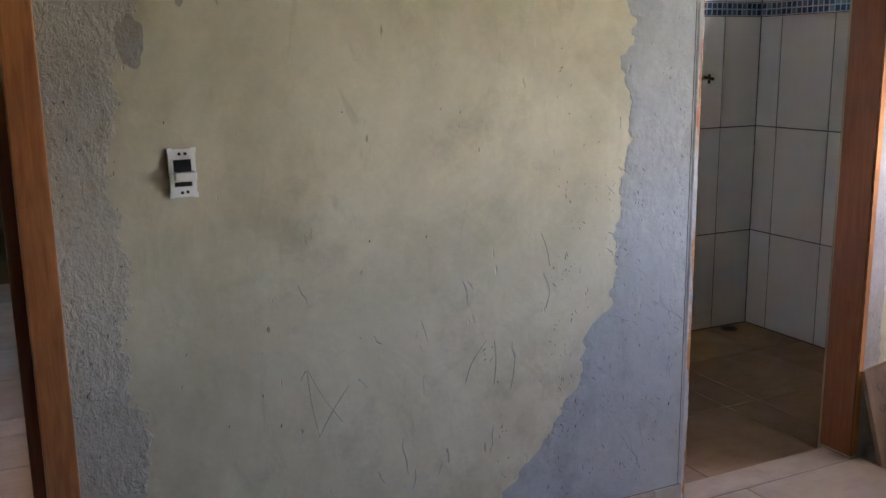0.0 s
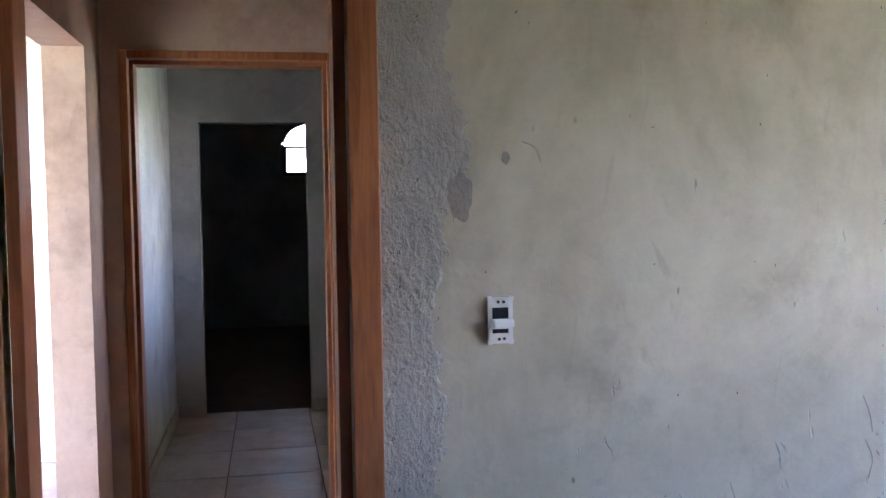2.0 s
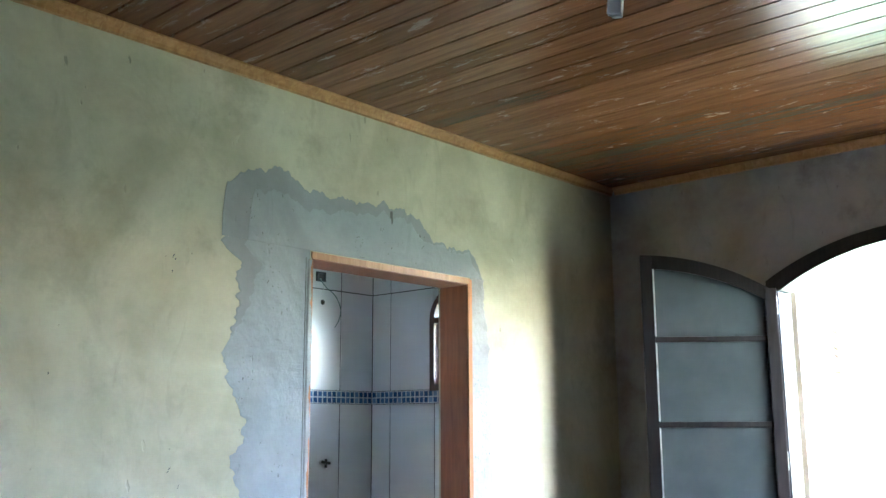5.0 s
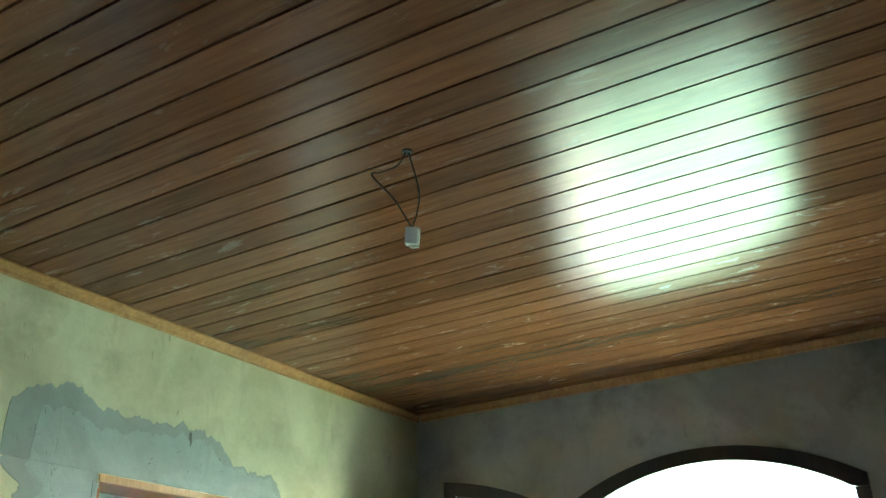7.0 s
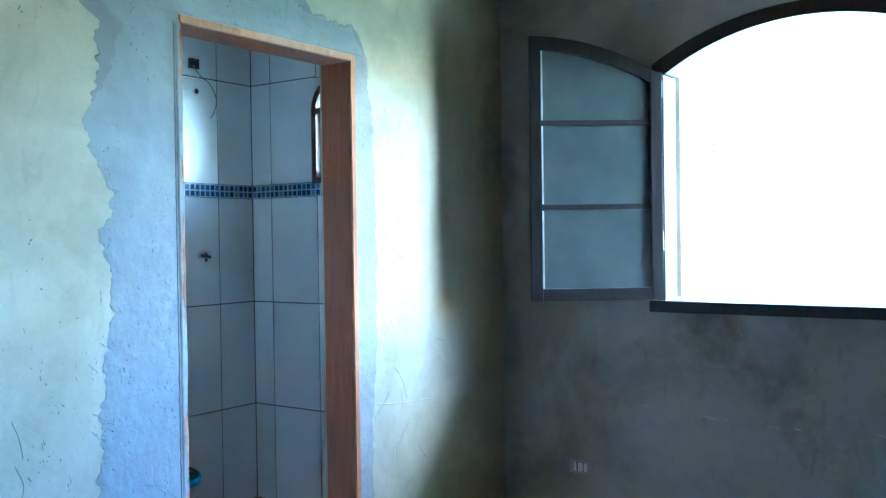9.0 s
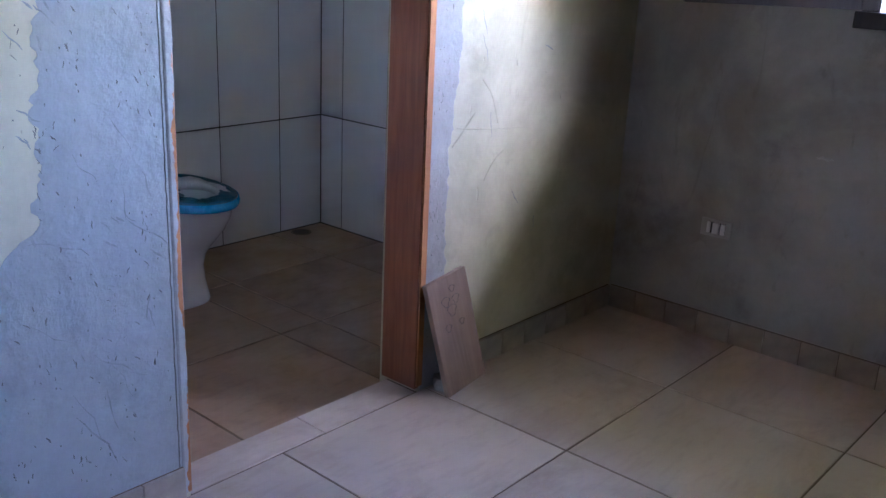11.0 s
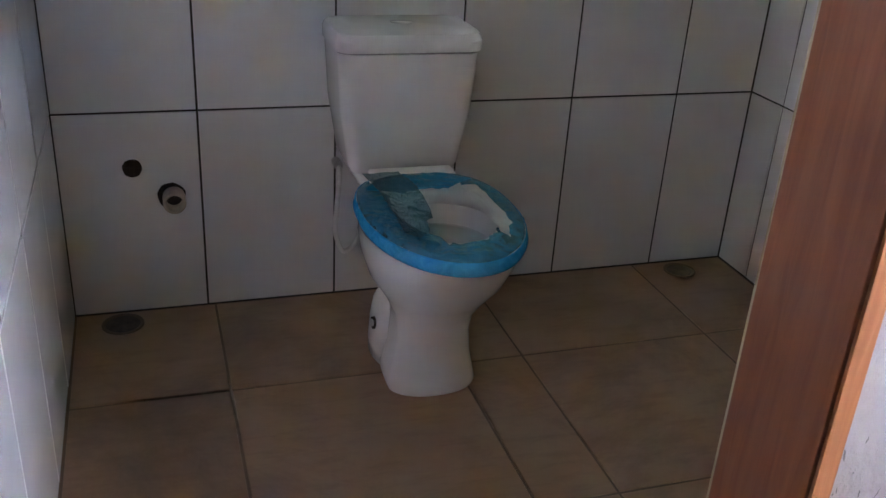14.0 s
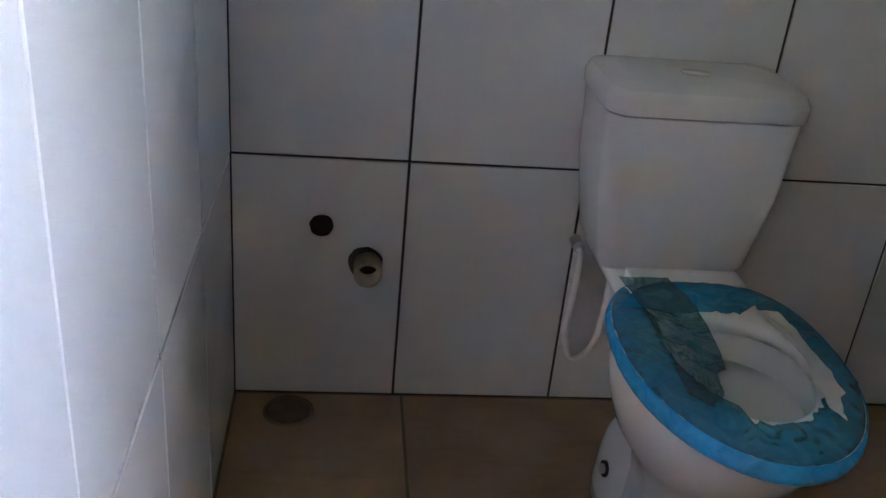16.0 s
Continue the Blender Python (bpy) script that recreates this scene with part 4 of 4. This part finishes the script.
part("wire", tube(curve_points([(-0.025, -0.005, 0.205), (-0.028, 0.02, 0.17), (-0.045, 0.055, 0.155), (-0.058, 0.07, 0.145), (-0.03, 0.03, 0.085), (0.0, 0.004, 0.02)], 8), 0.0017, 6), M_black, lamp, "black wire")
part("wire", tube(curve_points([(-0.022, -0.005, 0.205), (-0.010, -0.012, 0.16), (0.006, -0.016, 0.10), (0.008, -0.006, 0.05), (0.002, 0.002, 0.018)], 8), 0.0017, 6), M_black, lamp, "black wire")
bm = cube(-0.017, 0.017, -0.015, 0.015, -0.026, 0.014, 0.004)
bmesh.ops.rotate(bm, verts=bm.verts, cent=(0, 0, 0), matrix=Euler((radians(8), radians(-14), radians(25))).to_matrix())
part("socket", bm, M_white, lamp, "white plastic socket")
bm = tube([(0.006, 0.001, -0.023), (0.0075, 0.002, -0.030)], 0.011, 14)
part("contact_ring", bm, M_steel, lamp)
part("ceiling_hole", tube([(-0.024, -0.005, 0.1985), (-0.024, -0.005, 0.2035)], 0.012, 12), M_black, lamp)

# ---- leaning tile ----
M_board = timber("clay_board", (0.22, 0.135, 0.09), (0.30, 0.195, 0.135), 0.7, 2, 5)
bd = thing("leaning_board", "short pinkish brown board leaning on the wall by the doorway", "board")
bd.matrix_basis = pose(2.925, 2.152, F, -11, 0, 0) @ pose(0, 0, 0.0035, 0, -7.8, 0)
part("board_face", cube(-0.083, 0.083, -0.009, 0.009, 0.0095, 0.345, 0.002), M_board, bd)
M_mark = plain("pencil_mark", (0.10, 0.075, 0.06), 0.8)
for cx, cz, r in ((0.012, 0.305, 0.010), (-0.022, 0.275, 0.015), (0.020, 0.272, 0.013), (-0.003, 0.245, 0.017), (-0.03, 0.20, 0.011), (0.028, 0.20, 0.009)):
    ringp = [(cx + r * math.cos(a) * (1 + 0.3 * math.sin(3 * a)), -0.0095, cz + r * math.sin(a)) for a in (2 * math.pi * k / 18 for k in range(19))]
    part("drawn_ornament", tube(ringp, 0.0009, 4), M_mark, bd, "dark scrawled ornament")
stone = thing("rubble_lump", "dusty lump of cement behind the board", "rubble", (2.875, 2.195, F))
bm = bmesh.new()
bmesh.ops.create_icosphere(bm, subdivisions=2, radius=0.035)
for v in bm.verts:
    v.co *= 1 + 0.35 * noise.noise(v.co * 40)
    v.co.z = max(v.co.z + 0.02, 0.0)
    v.co.x *= 0.8
part("lump", bm, M_patch, stone)


# ---- toilet ----
def oval(cx, cy, a, front, back, z, n=40, square=2.0, rear=None):
    """An egg-shaped ring: half-width a, reach to the front (-y) and to the back (+y)."""
    out = []
    for i in range(n):
        t = 2 * math.pi * i / n
        c, s = math.cos(t), math.sin(t)
        e = 2 / (rear if rear and s > 0 else square)
        x = a * math.copysign(abs(c) ** e, c)
        y = (back if s > 0 else front) * math.copysign(abs(s) ** e, s)
        out.append((cx + x, cy + y, z))
    return out


def rrect(w0, w1, y0, y1, z, r=0.03, n=6):
    """A rounded rectangle; w0: half-width at the front y0, w1: at the back y1."""
    out = []
    for cx, cy, a0 in ((w1 - r, y1 - r, 0), (-w1 + r, y1 - r, 90), (-w0 + r, y0 + r, 180), (w0 - r, y0 + r, 270)):
        for i in range(n + 1):
            a = radians(a0 + 90 * i / n)
            out.append((cx + r * math.cos(a), cy + r * math.sin(a), z))
    return out


M_hole = plain("hole_dark", (0.035, 0.028, 0.022), 0.95, vary=0.4, scale=40)
TX, TY = 2.797, 3.385
toilet = thing("toilet", "white close-coupled toilet, its seat wrapped in torn blue film", "toilet", (TX, TY, 0))
prof = [(0.000, 0.100, 0.060, 0.235, 2.15), (0.012, 0.104, 0.064, 0.238, 2.15), (0.035, 0.099, 0.058, 0.236, 2.1), (0.08, 0.089, 0.050, 0.230, 2.05), (0.14, 0.083, 0.050, 0.222, 2.0),
        (0.19, 0.089, 0.075, 0.215, 2.0), (0.24, 0.115, 0.12, 0.205, 2.0), (0.29, 0.148, 0.165, 0.20, 2.0), (0.34, 0.165, 0.195, 0.205, 2.0), (0.375, 0.170, 0.205, 0.21, 2.0), (0.395, 0.168, 0.203, 0.21, 2.0)]
rings = [oval(0, 0, a, f, b, z, 44, sq) for z, a, f, b, sq in prof]
rings += [oval(0, -0.01, 0.125, 0.15, 0.12, 0.396, 44), oval(0, -0.01, 0.119, 0.145, 0.114, 0.388, 44), oval(0, -0.01, 0.116, 0.142, 0.110, 0.352, 44), oval(0, -0.01, 0.119, 0.146, 0.114, 0.3495, 44), oval(0, -0.01, 0.131, 0.158, 0.126, 0.347, 44), oval(0, -0.01, 0.130, 0.156, 0.124, 0.340, 44), oval(0, -0.005, 0.110, 0.133, 0.103, 0.32, 44),
          oval(0, 0, 0.08, 0.09, 0.08, 0.25, 44), oval(0, 0.01, 0.045, 0.045, 0.05, 0.21, 44)]
bowl = smooth(part("bowl", loft(rings), M_china, toilet, "white china bowl"))
smooth(part("foot_flange", loft([oval(0, 0.150, a, f, b, q, 36, 2.5) for q, a, f, b in ((0.0, 0.106, 0.10, 0.105), (0.03, 0.107, 0.10, 0.106), (0.09, 0.103, 0.095, 0.103), (0.13, 0.096, 0.085, 0.098), (0.155, 0.082, 0.07, 0.088), (0.165, 0.06, 0.05, 0.07))]), M_china, toilet))
for s in (-1, 1):
    part("bolt_seat", tube([(s * 0.098, 0.135, 0.09), (s * 0.1055, 0.134, 0.0905)], 0.015, 14), M_hole, toilet, "dark bolt hole")
    part("bolt", tube([(s * 0.100, 0.135, 0.09), (s * 0.110, 0.133, 0.092)], 0.009, 10), M_steel, toilet, "steel fixing bolt")
smooth(part("tank_deck", loft([rrect(0.075, 0.10, 0.14, 0.46, 0.36, 0.04), rrect(0.115, 0.12, 0.125, 0.47, 0.395, 0.04), rrect(0.112, 0.118, 0.13, 0.47, 0.408, 0.035)]), M_china, toilet))
tank = part("tank", loft([rrect(0.126, 0.126, 0.285, 0.462, 0.409, 0.02), rrect(0.134, 0.134, 0.275, 0.465, 0.425, 0.028), rrect(0.156, 0.156, 0.262, 0.468, 0.56, 0.032),
                          rrect(0.164, 0.164, 0.255, 0.47, 0.690, 0.035), rrect(0.164, 0.164, 0.256, 0.47, 0.693, 0.035)]), M_china, toilet, "tapered white cistern")
smooth(tank)
lid = part("tank_lid", loft([rrect(0.165, 0.165, 0.255, 0.472, 0.6955, 0.035), rrect(0.169, 0.169, 0.247, 0.474, 0.699, 0.04), rrect(0.170, 0.170, 0.246, 0.474, 0.722, 0.04), rrect(0.164, 0.164, 0.256, 0.468, 0.737, 0.04), rrect(0.13, 0.13, 0.29, 0.44, 0.742, 0.03)]), M_china, toilet)
smooth(lid)
for ob in (bowl, tank, lid):
    mod = ob.modifiers.new("edges", "EDGE_SPLIT")
    mod.split_angle = radians(38)
smooth(part("flush_button", loft([oval(0, 0.365, 0.026, 0.019, 0.019, q, 24) for q in (0.7405, 0.7435, 0.7442)]), M_china, lid))


def film_mat(name, a, b, clear, rough=0.22):
    k = Mat(name, rough)
    out = k.t.nodes["Material Output"]
    wr = k.noise(26, 4, 0.55, distort=1.6)
    k.colour(k.mix(k.ramp(wr, (0.25, 0.0), (0.75, 1.0)), a, b))
    k.bump(wr, 0.5, 0.012)
    tr = k.node("ShaderNodeBsdfTransparent", Color=(min(1, a[0] * 2 + 0.40), min(1, a[1] * 0.5 + 0.69), min(1, b[2] * 0.2 + 0.80), 1))
    mx = k.t.nodes.new("ShaderNodeMixShader")
    mx.inputs[0].default_value = clear
    k.t.links.new(k.b.outputs[0], mx.inputs[1])
    k.t.links.new(tr.outputs[0], mx.inputs[2])
    k.t.links.new(mx.outputs[0], out.inputs["Surface"])
    return k.m


M_film = film_mat("blue_film", (0.012, 0.29, 0.62), (0.04, 0.42, 0.78), 0.0)
M_teal = film_mat("teal_film", (0.05, 0.15, 0.18), (0.09, 0.24, 0.28), 0.36)
M_thin = film_mat("thin_blue_film", (0.04, 0.27, 0.45), (0.12, 0.46, 0.66), 0.5)
SF, SB = 0.258, 0.222        # seat reach in front and behind
REAR = 2.7
seat_rings = [oval(0, 0, a, f, b, q, 48, 2.0, e) for a, f, b, q, e in ((0.142, 0.215, 0.19, 0.399, REAR), (0.167, SF - 0.002, SB, 0.399, REAR), (0.171, SF + 0.002, SB + 0.002, 0.410, REAR), (0.167, SF, SB, 0.424, REAR),
                                                       (0.154, SF - 0.016, SB - 0.01, 0.430, REAR), (0.124, 0.168, 0.112, 0.428, 2.0), (0.118, 0.160, 0.104, 0.420, 2.0), (0.118, 0.160, 0.104, 0.399, 2.0))]
seat_rings.append(seat_rings[0])
seat = smooth(part("seat", loft(seat_rings, caps=False), M_white, toilet, "white toilet seat half wrapped in blue film"))
rim = [oval(0, 0, a, f, b, q, 48, 2.0, REAR) for a, f, b, q in ((0.159, SF - 0.010, SB - 0.008, 0.3975), (0.1685, SF, SB + 0.001, 0.3985), (0.1728, SF + 0.0038, SB + 0.0038, 0.410), (0.1688, SF + 0.0018, SB + 0.0018, 0.4252), (0.1655, SF - 0.003, SB - 0.002, 0.4275))]
smooth(part("film_rim", loft(rim, caps=False), M_film, seat, "bright blue film round the seat's edge"))


def sheet(pts_outer, z, seed, sag=0.006, thick=0.0012, rows=8):
    """A thin sagging sheet: a fan from the middle of its outline, wrinkled."""
    n = len(pts_outer)
    c = Vector((sum(p[0] for p in pts_outer) / n, sum(p[1] for p in pts_outer) / n, 0))
    bm = bmesh.new()
    mid = bm.verts.new((c.x, c.y, z - sag))
    prev = None
    for r in range(1, rows + 1):
        f = r / rows
        ring = []
        for p in pts_outer:
            q = c.lerp(Vector((p[0], p[1], 0)), f)
            w = 0.0022 * noise.noise((q.x * 45, q.y * 30, seed))
            ring.append(bm.verts.new((q.x, q.y, z - sag * (1 - f * f) + w)))
        for i in range(n):
            j = (i + 1) % n
            if prev is None:
                bm.faces.new((mid, ring[i], ring[j]))
            else:
                bm.faces.new((prev[i], ring[i], ring[j], prev[j]))
        prev = ring
    bmesh.ops.solidify(bm, geom=bm.faces[:], thickness=thick)
    return bm


def ragged(path, seed, amp=0.006, n=6):
    out = []
    for (x0, y0), (x1, y1) in zip(path, path[1:] + path[:1]):
        for k in range(n):
            t = k / n
            x, y = x0 + (x1 - x0) * t, y0 + (y1 - y0) * t
            out.append((x + amp * noise.noise((x * 60, y * 60, seed)), y + amp * noise.noise((x * 60, y * 60, seed + 5))))
    return out


def film_arc(a0, a1, inner, outer, z, seed, rag_in=0.05, n=60):
    """A crescent of film over the seat ring, from angle a0 to a1; inner and outer are shares of the seat's outline."""
    rings = []
    for i in range(n + 1):
        u = i / n
        a = radians(a0 + (a1 - a0) * u)
        c, s = math.cos(a), math.sin(a)
        e = 2 / (REAR if s > 0 else 2.0)
        ex, ey = 0.167 * math.copysign(abs(c) ** e, c), (SB if s > 0 else SF) * math.copysign(abs(s) ** e, s)
        taper = min(1.0, 6 * u, 6 * (1 - u))
        lo = outer - (outer - inner) * taper + rag_in * (noise.noise((a * 4, seed, 0)) + 0.6 * noise.noise((a * 13, seed, 4)))
        row = []
        for k in range(7):
            f = lo + (outer - lo) * k / 6
            w = 0.0018 * noise.noise((ex * f * 60, ey * f * 60, seed))
            drop = 0.010 * max(0.0, f - 0.93) / 0.09
            row.append((ex * f, ey * f, z + w - drop))
        rings.append(row)
    bm = loft(rings, close=False, caps=False)
    bmesh.ops.solidify(bm, geom=bm.faces[:], thickness=0.001)
    return bm


M_back = film_mat("loose_blue_film", (0.015, 0.25, 0.47), (0.07, 0.44, 0.70), 0.35)
THIN = "wrinkled translucent blue film"
smooth(part("film_flap", film_arc(128, 268, 0.60, 0.985, 0.4328, 3.0, 0.03), M_thin, seat, THIN))
smooth(part("film_flap", film_arc(238, 346, 0.70, 0.985, 0.4338, 3.7), M_thin, seat, THIN))
smooth(part("film_flap", film_arc(-48, 66, 0.68, 0.985, 0.4334, 4.0, 0.03), M_thin, seat, THIN))
TORN = [(0.075, 0.112), (0.114, 0.106), (0.121, 0.04), (0.124, -0.04), (0.120, -0.112), (0.106, -0.122), (0.090, -0.174), (0.082, -0.146), (0.084, -0.09), (0.099, -0.03), (0.102, 0.04), (0.092, 0.085)]
smooth(part("torn_backing", sheet(ragged(TORN, 4.0, 0.004), 0.4372, 4.0, 0.001), M_white, seat, "white backing torn open beside the film"))
smooth(part("film_back", film_arc(42, 152, 0.46, 0.88, 0.4362, 5.0, 0.04), M_back, seat, "creased bright blue film across the seat's back"))
FOLD = [(-0.124, 0.196), (-0.041, 0.198), (-0.026, 0.145), (-0.021, 0.088), (-0.027, -0.01), (-0.037, -0.068), (-0.052, -0.078), (-0.060, -0.128), (-0.086, -0.155), (-0.112, -0.13), (-0.108, -0.03), (-0.110, 0.09)]
smooth(part("film_fold", sheet(ragged(FOLD, 2.0, 0.003), 0.4415, 2.0, 0.002), M_teal, seat, "dark teal folded film over the opening"))
part("seat_hinge", cube(-0.098, 0.098, 0.194, 0.245, 0.409, 0.4345, 0.005), M_white, toilet)

# water hose of the cistern
hose = thing("water_hose", "thin white water hose from the wall to the cistern", "hose")
part("hose_line", tube(curve_points([(2.668, 3.842, 0.375), (2.668, 3.80, 0.36), (2.655, 3.765, 0.29), (2.650, 3.755, 0.22), (2.668, 3.74, 0.175), (2.700, 3.73, 0.21), (2.708, 3.72, 0.30), (2.705, 3.715, 0.408)], 8), 0.0065, 8), M_white, hose)
part("wall_valve", tube([(2.668, 3.849, 0.375), (2.668, 3.815, 0.375)], 0.012, 12), M_steel, hose, "metal angle valve")
part("nut", tube([(2.705, 3.715, 0.385), (2.705, 3.715, 0.409)], 0.011, 6), M_steel, hose)

# ---- pipe ends, drains and fittings ----
M_pvc = plain("grimy_pvc", (0.42, 0.36, 0.28), 0.6, vary=0.3, scale=25)


def disc(cx, y, cz, r, seed, n=22, t=0.0012):
    """A ragged-edged round patch on the back wall."""
    ring = [(cx + r * (1 + 0.10 * noise.noise((math.cos(a) * 2, math.sin(a) * 2, seed))) * math.cos(a), cz + r * (1 + 0.10 * noise.noise((math.cos(a) * 2, math.sin(a) * 2, seed))) * math.sin(a)) for a in (2 * math.pi * k / n for k in range(n))]
    return loft([[(x, y, q) for x, q in ring], [(x, y - t, q) for x, q in ring]])


part("drilled_hole", disc(2.181, BY1, 0.382, 0.0225, 1.0), M_hole, wb, "ragged dark hole cut in a tile")
part("drilled_hole", disc(2.266, BY1, 0.308, 0.033, 2.0), M_hole, wb, "ragged dark hole round the pipe")
pipe = thing("drain_pipe_stub", "grimy beige waste pipe stub sticking from the tiled wall", "pipe", (2.271, BY1, 0.304))
outer = [[(r * math.cos(a), y, r * math.sin(a)) for a in (2 * math.pi * k / 24 for k in range(24))] for y, r in ((-0.002, 0.027), (-0.045, 0.027), (-0.047, 0.026), (-0.047, 0.0205), (-0.045, 0.020), (-0.004, 0.020))]
smooth(part("sleeve", loft(outer), M_pvc, pipe))
part("bore", tube([(0, -0.0042, 0), (0, -0.006, 0)], 0.0195, 20), M_hole, pipe, "dark bore")


M_sludge = plain("drain_sludge", (0.085, 0.06, 0.04), 0.7, vary=0.5, scale=30)


def floor_drain(x, y, r, label):
    th = thing("floor_drain", label, "drain", (x, y, 0.0005), group="bathroom floor drains")
    ring = [[(q * math.cos(a), q * math.sin(a), h) for a in (2 * math.pi * k / 28 for k in range(28))] for q, h in ((r, 0), (r, 0.003), (r - 0.004, 0.004), (r - 0.008, 0.002), (r - 0.010, 0.0005))]
    smooth(part("rim", loft(ring, caps=False), plain("drain_rim", (0.17, 0.115, 0.075), 0.8), th))
    part("opening", tube([(0, 0, 0.0), (0, 0, 0.0012)], r - 0.009, 24), M_sludge, th, "dark drain opening")


floor_drain(2.128, 3.785, 0.050, "open floor drain without its grate")
floor_drain(3.684, 3.785, 0.046, "open floor drain without its grate")

ob = thing("shower_outlet", "black outlet box high on the tiled wall with loose wires", "outlet", (3.462, BY1, 2.315))
part("box", ring_plate(0.062, 0.052, 0.012, [(-0.022, 0.022, -0.016, 0.016)]), M_black, ob)
part("recess", cube(-0.022, 0.022, -0.004, 0, -0.016, 0.016), M_hole, ob)
part("wire", tube(curve_points([(-0.01, -0.006, -0.01), (0.02, -0.03, -0.06), (0.08, -0.035, -0.10), (0.125, -0.03, -0.17), (0.12, -0.02, -0.23), (0.10, -0.012, -0.27)], 8), 0.0026, 6), plain("green_wire", (0.12, 0.2, 0.17), 0.5), ob, "greenish wire")
part("wire", tube(curve_points([(0.0, -0.006, -0.01), (0.01, -0.02, -0.06), (-0.02, -0.03, -0.11), (-0.07, -0.025, -0.14)], 8), 0.0024, 6), M_white, ob, "pale wire")
part("drilled_hole", disc(3.482, BY1, 2.178, 0.014, 3.0), M_hole, wb, "dark pipe hole in a tile")
tap = thing("shower_valve", "small dark metal valve stem on the tiled wall", "valve", (3.488, BY1, 1.33))
part("stem", tube([(0, 0, 0), (0, -0.05, 0)], 0.010, 10), M_steel, tap)
part("cross_handle", tube([(-0.028, -0.045, 0.006), (0.028, -0.045, -0.004)], 0.008, 8), M_black, tap)
part("cross_handle", tube([(0.0, -0.045, -0.026), (0.0, -0.045, 0.02)], 0.007, 8), M_black, tap)
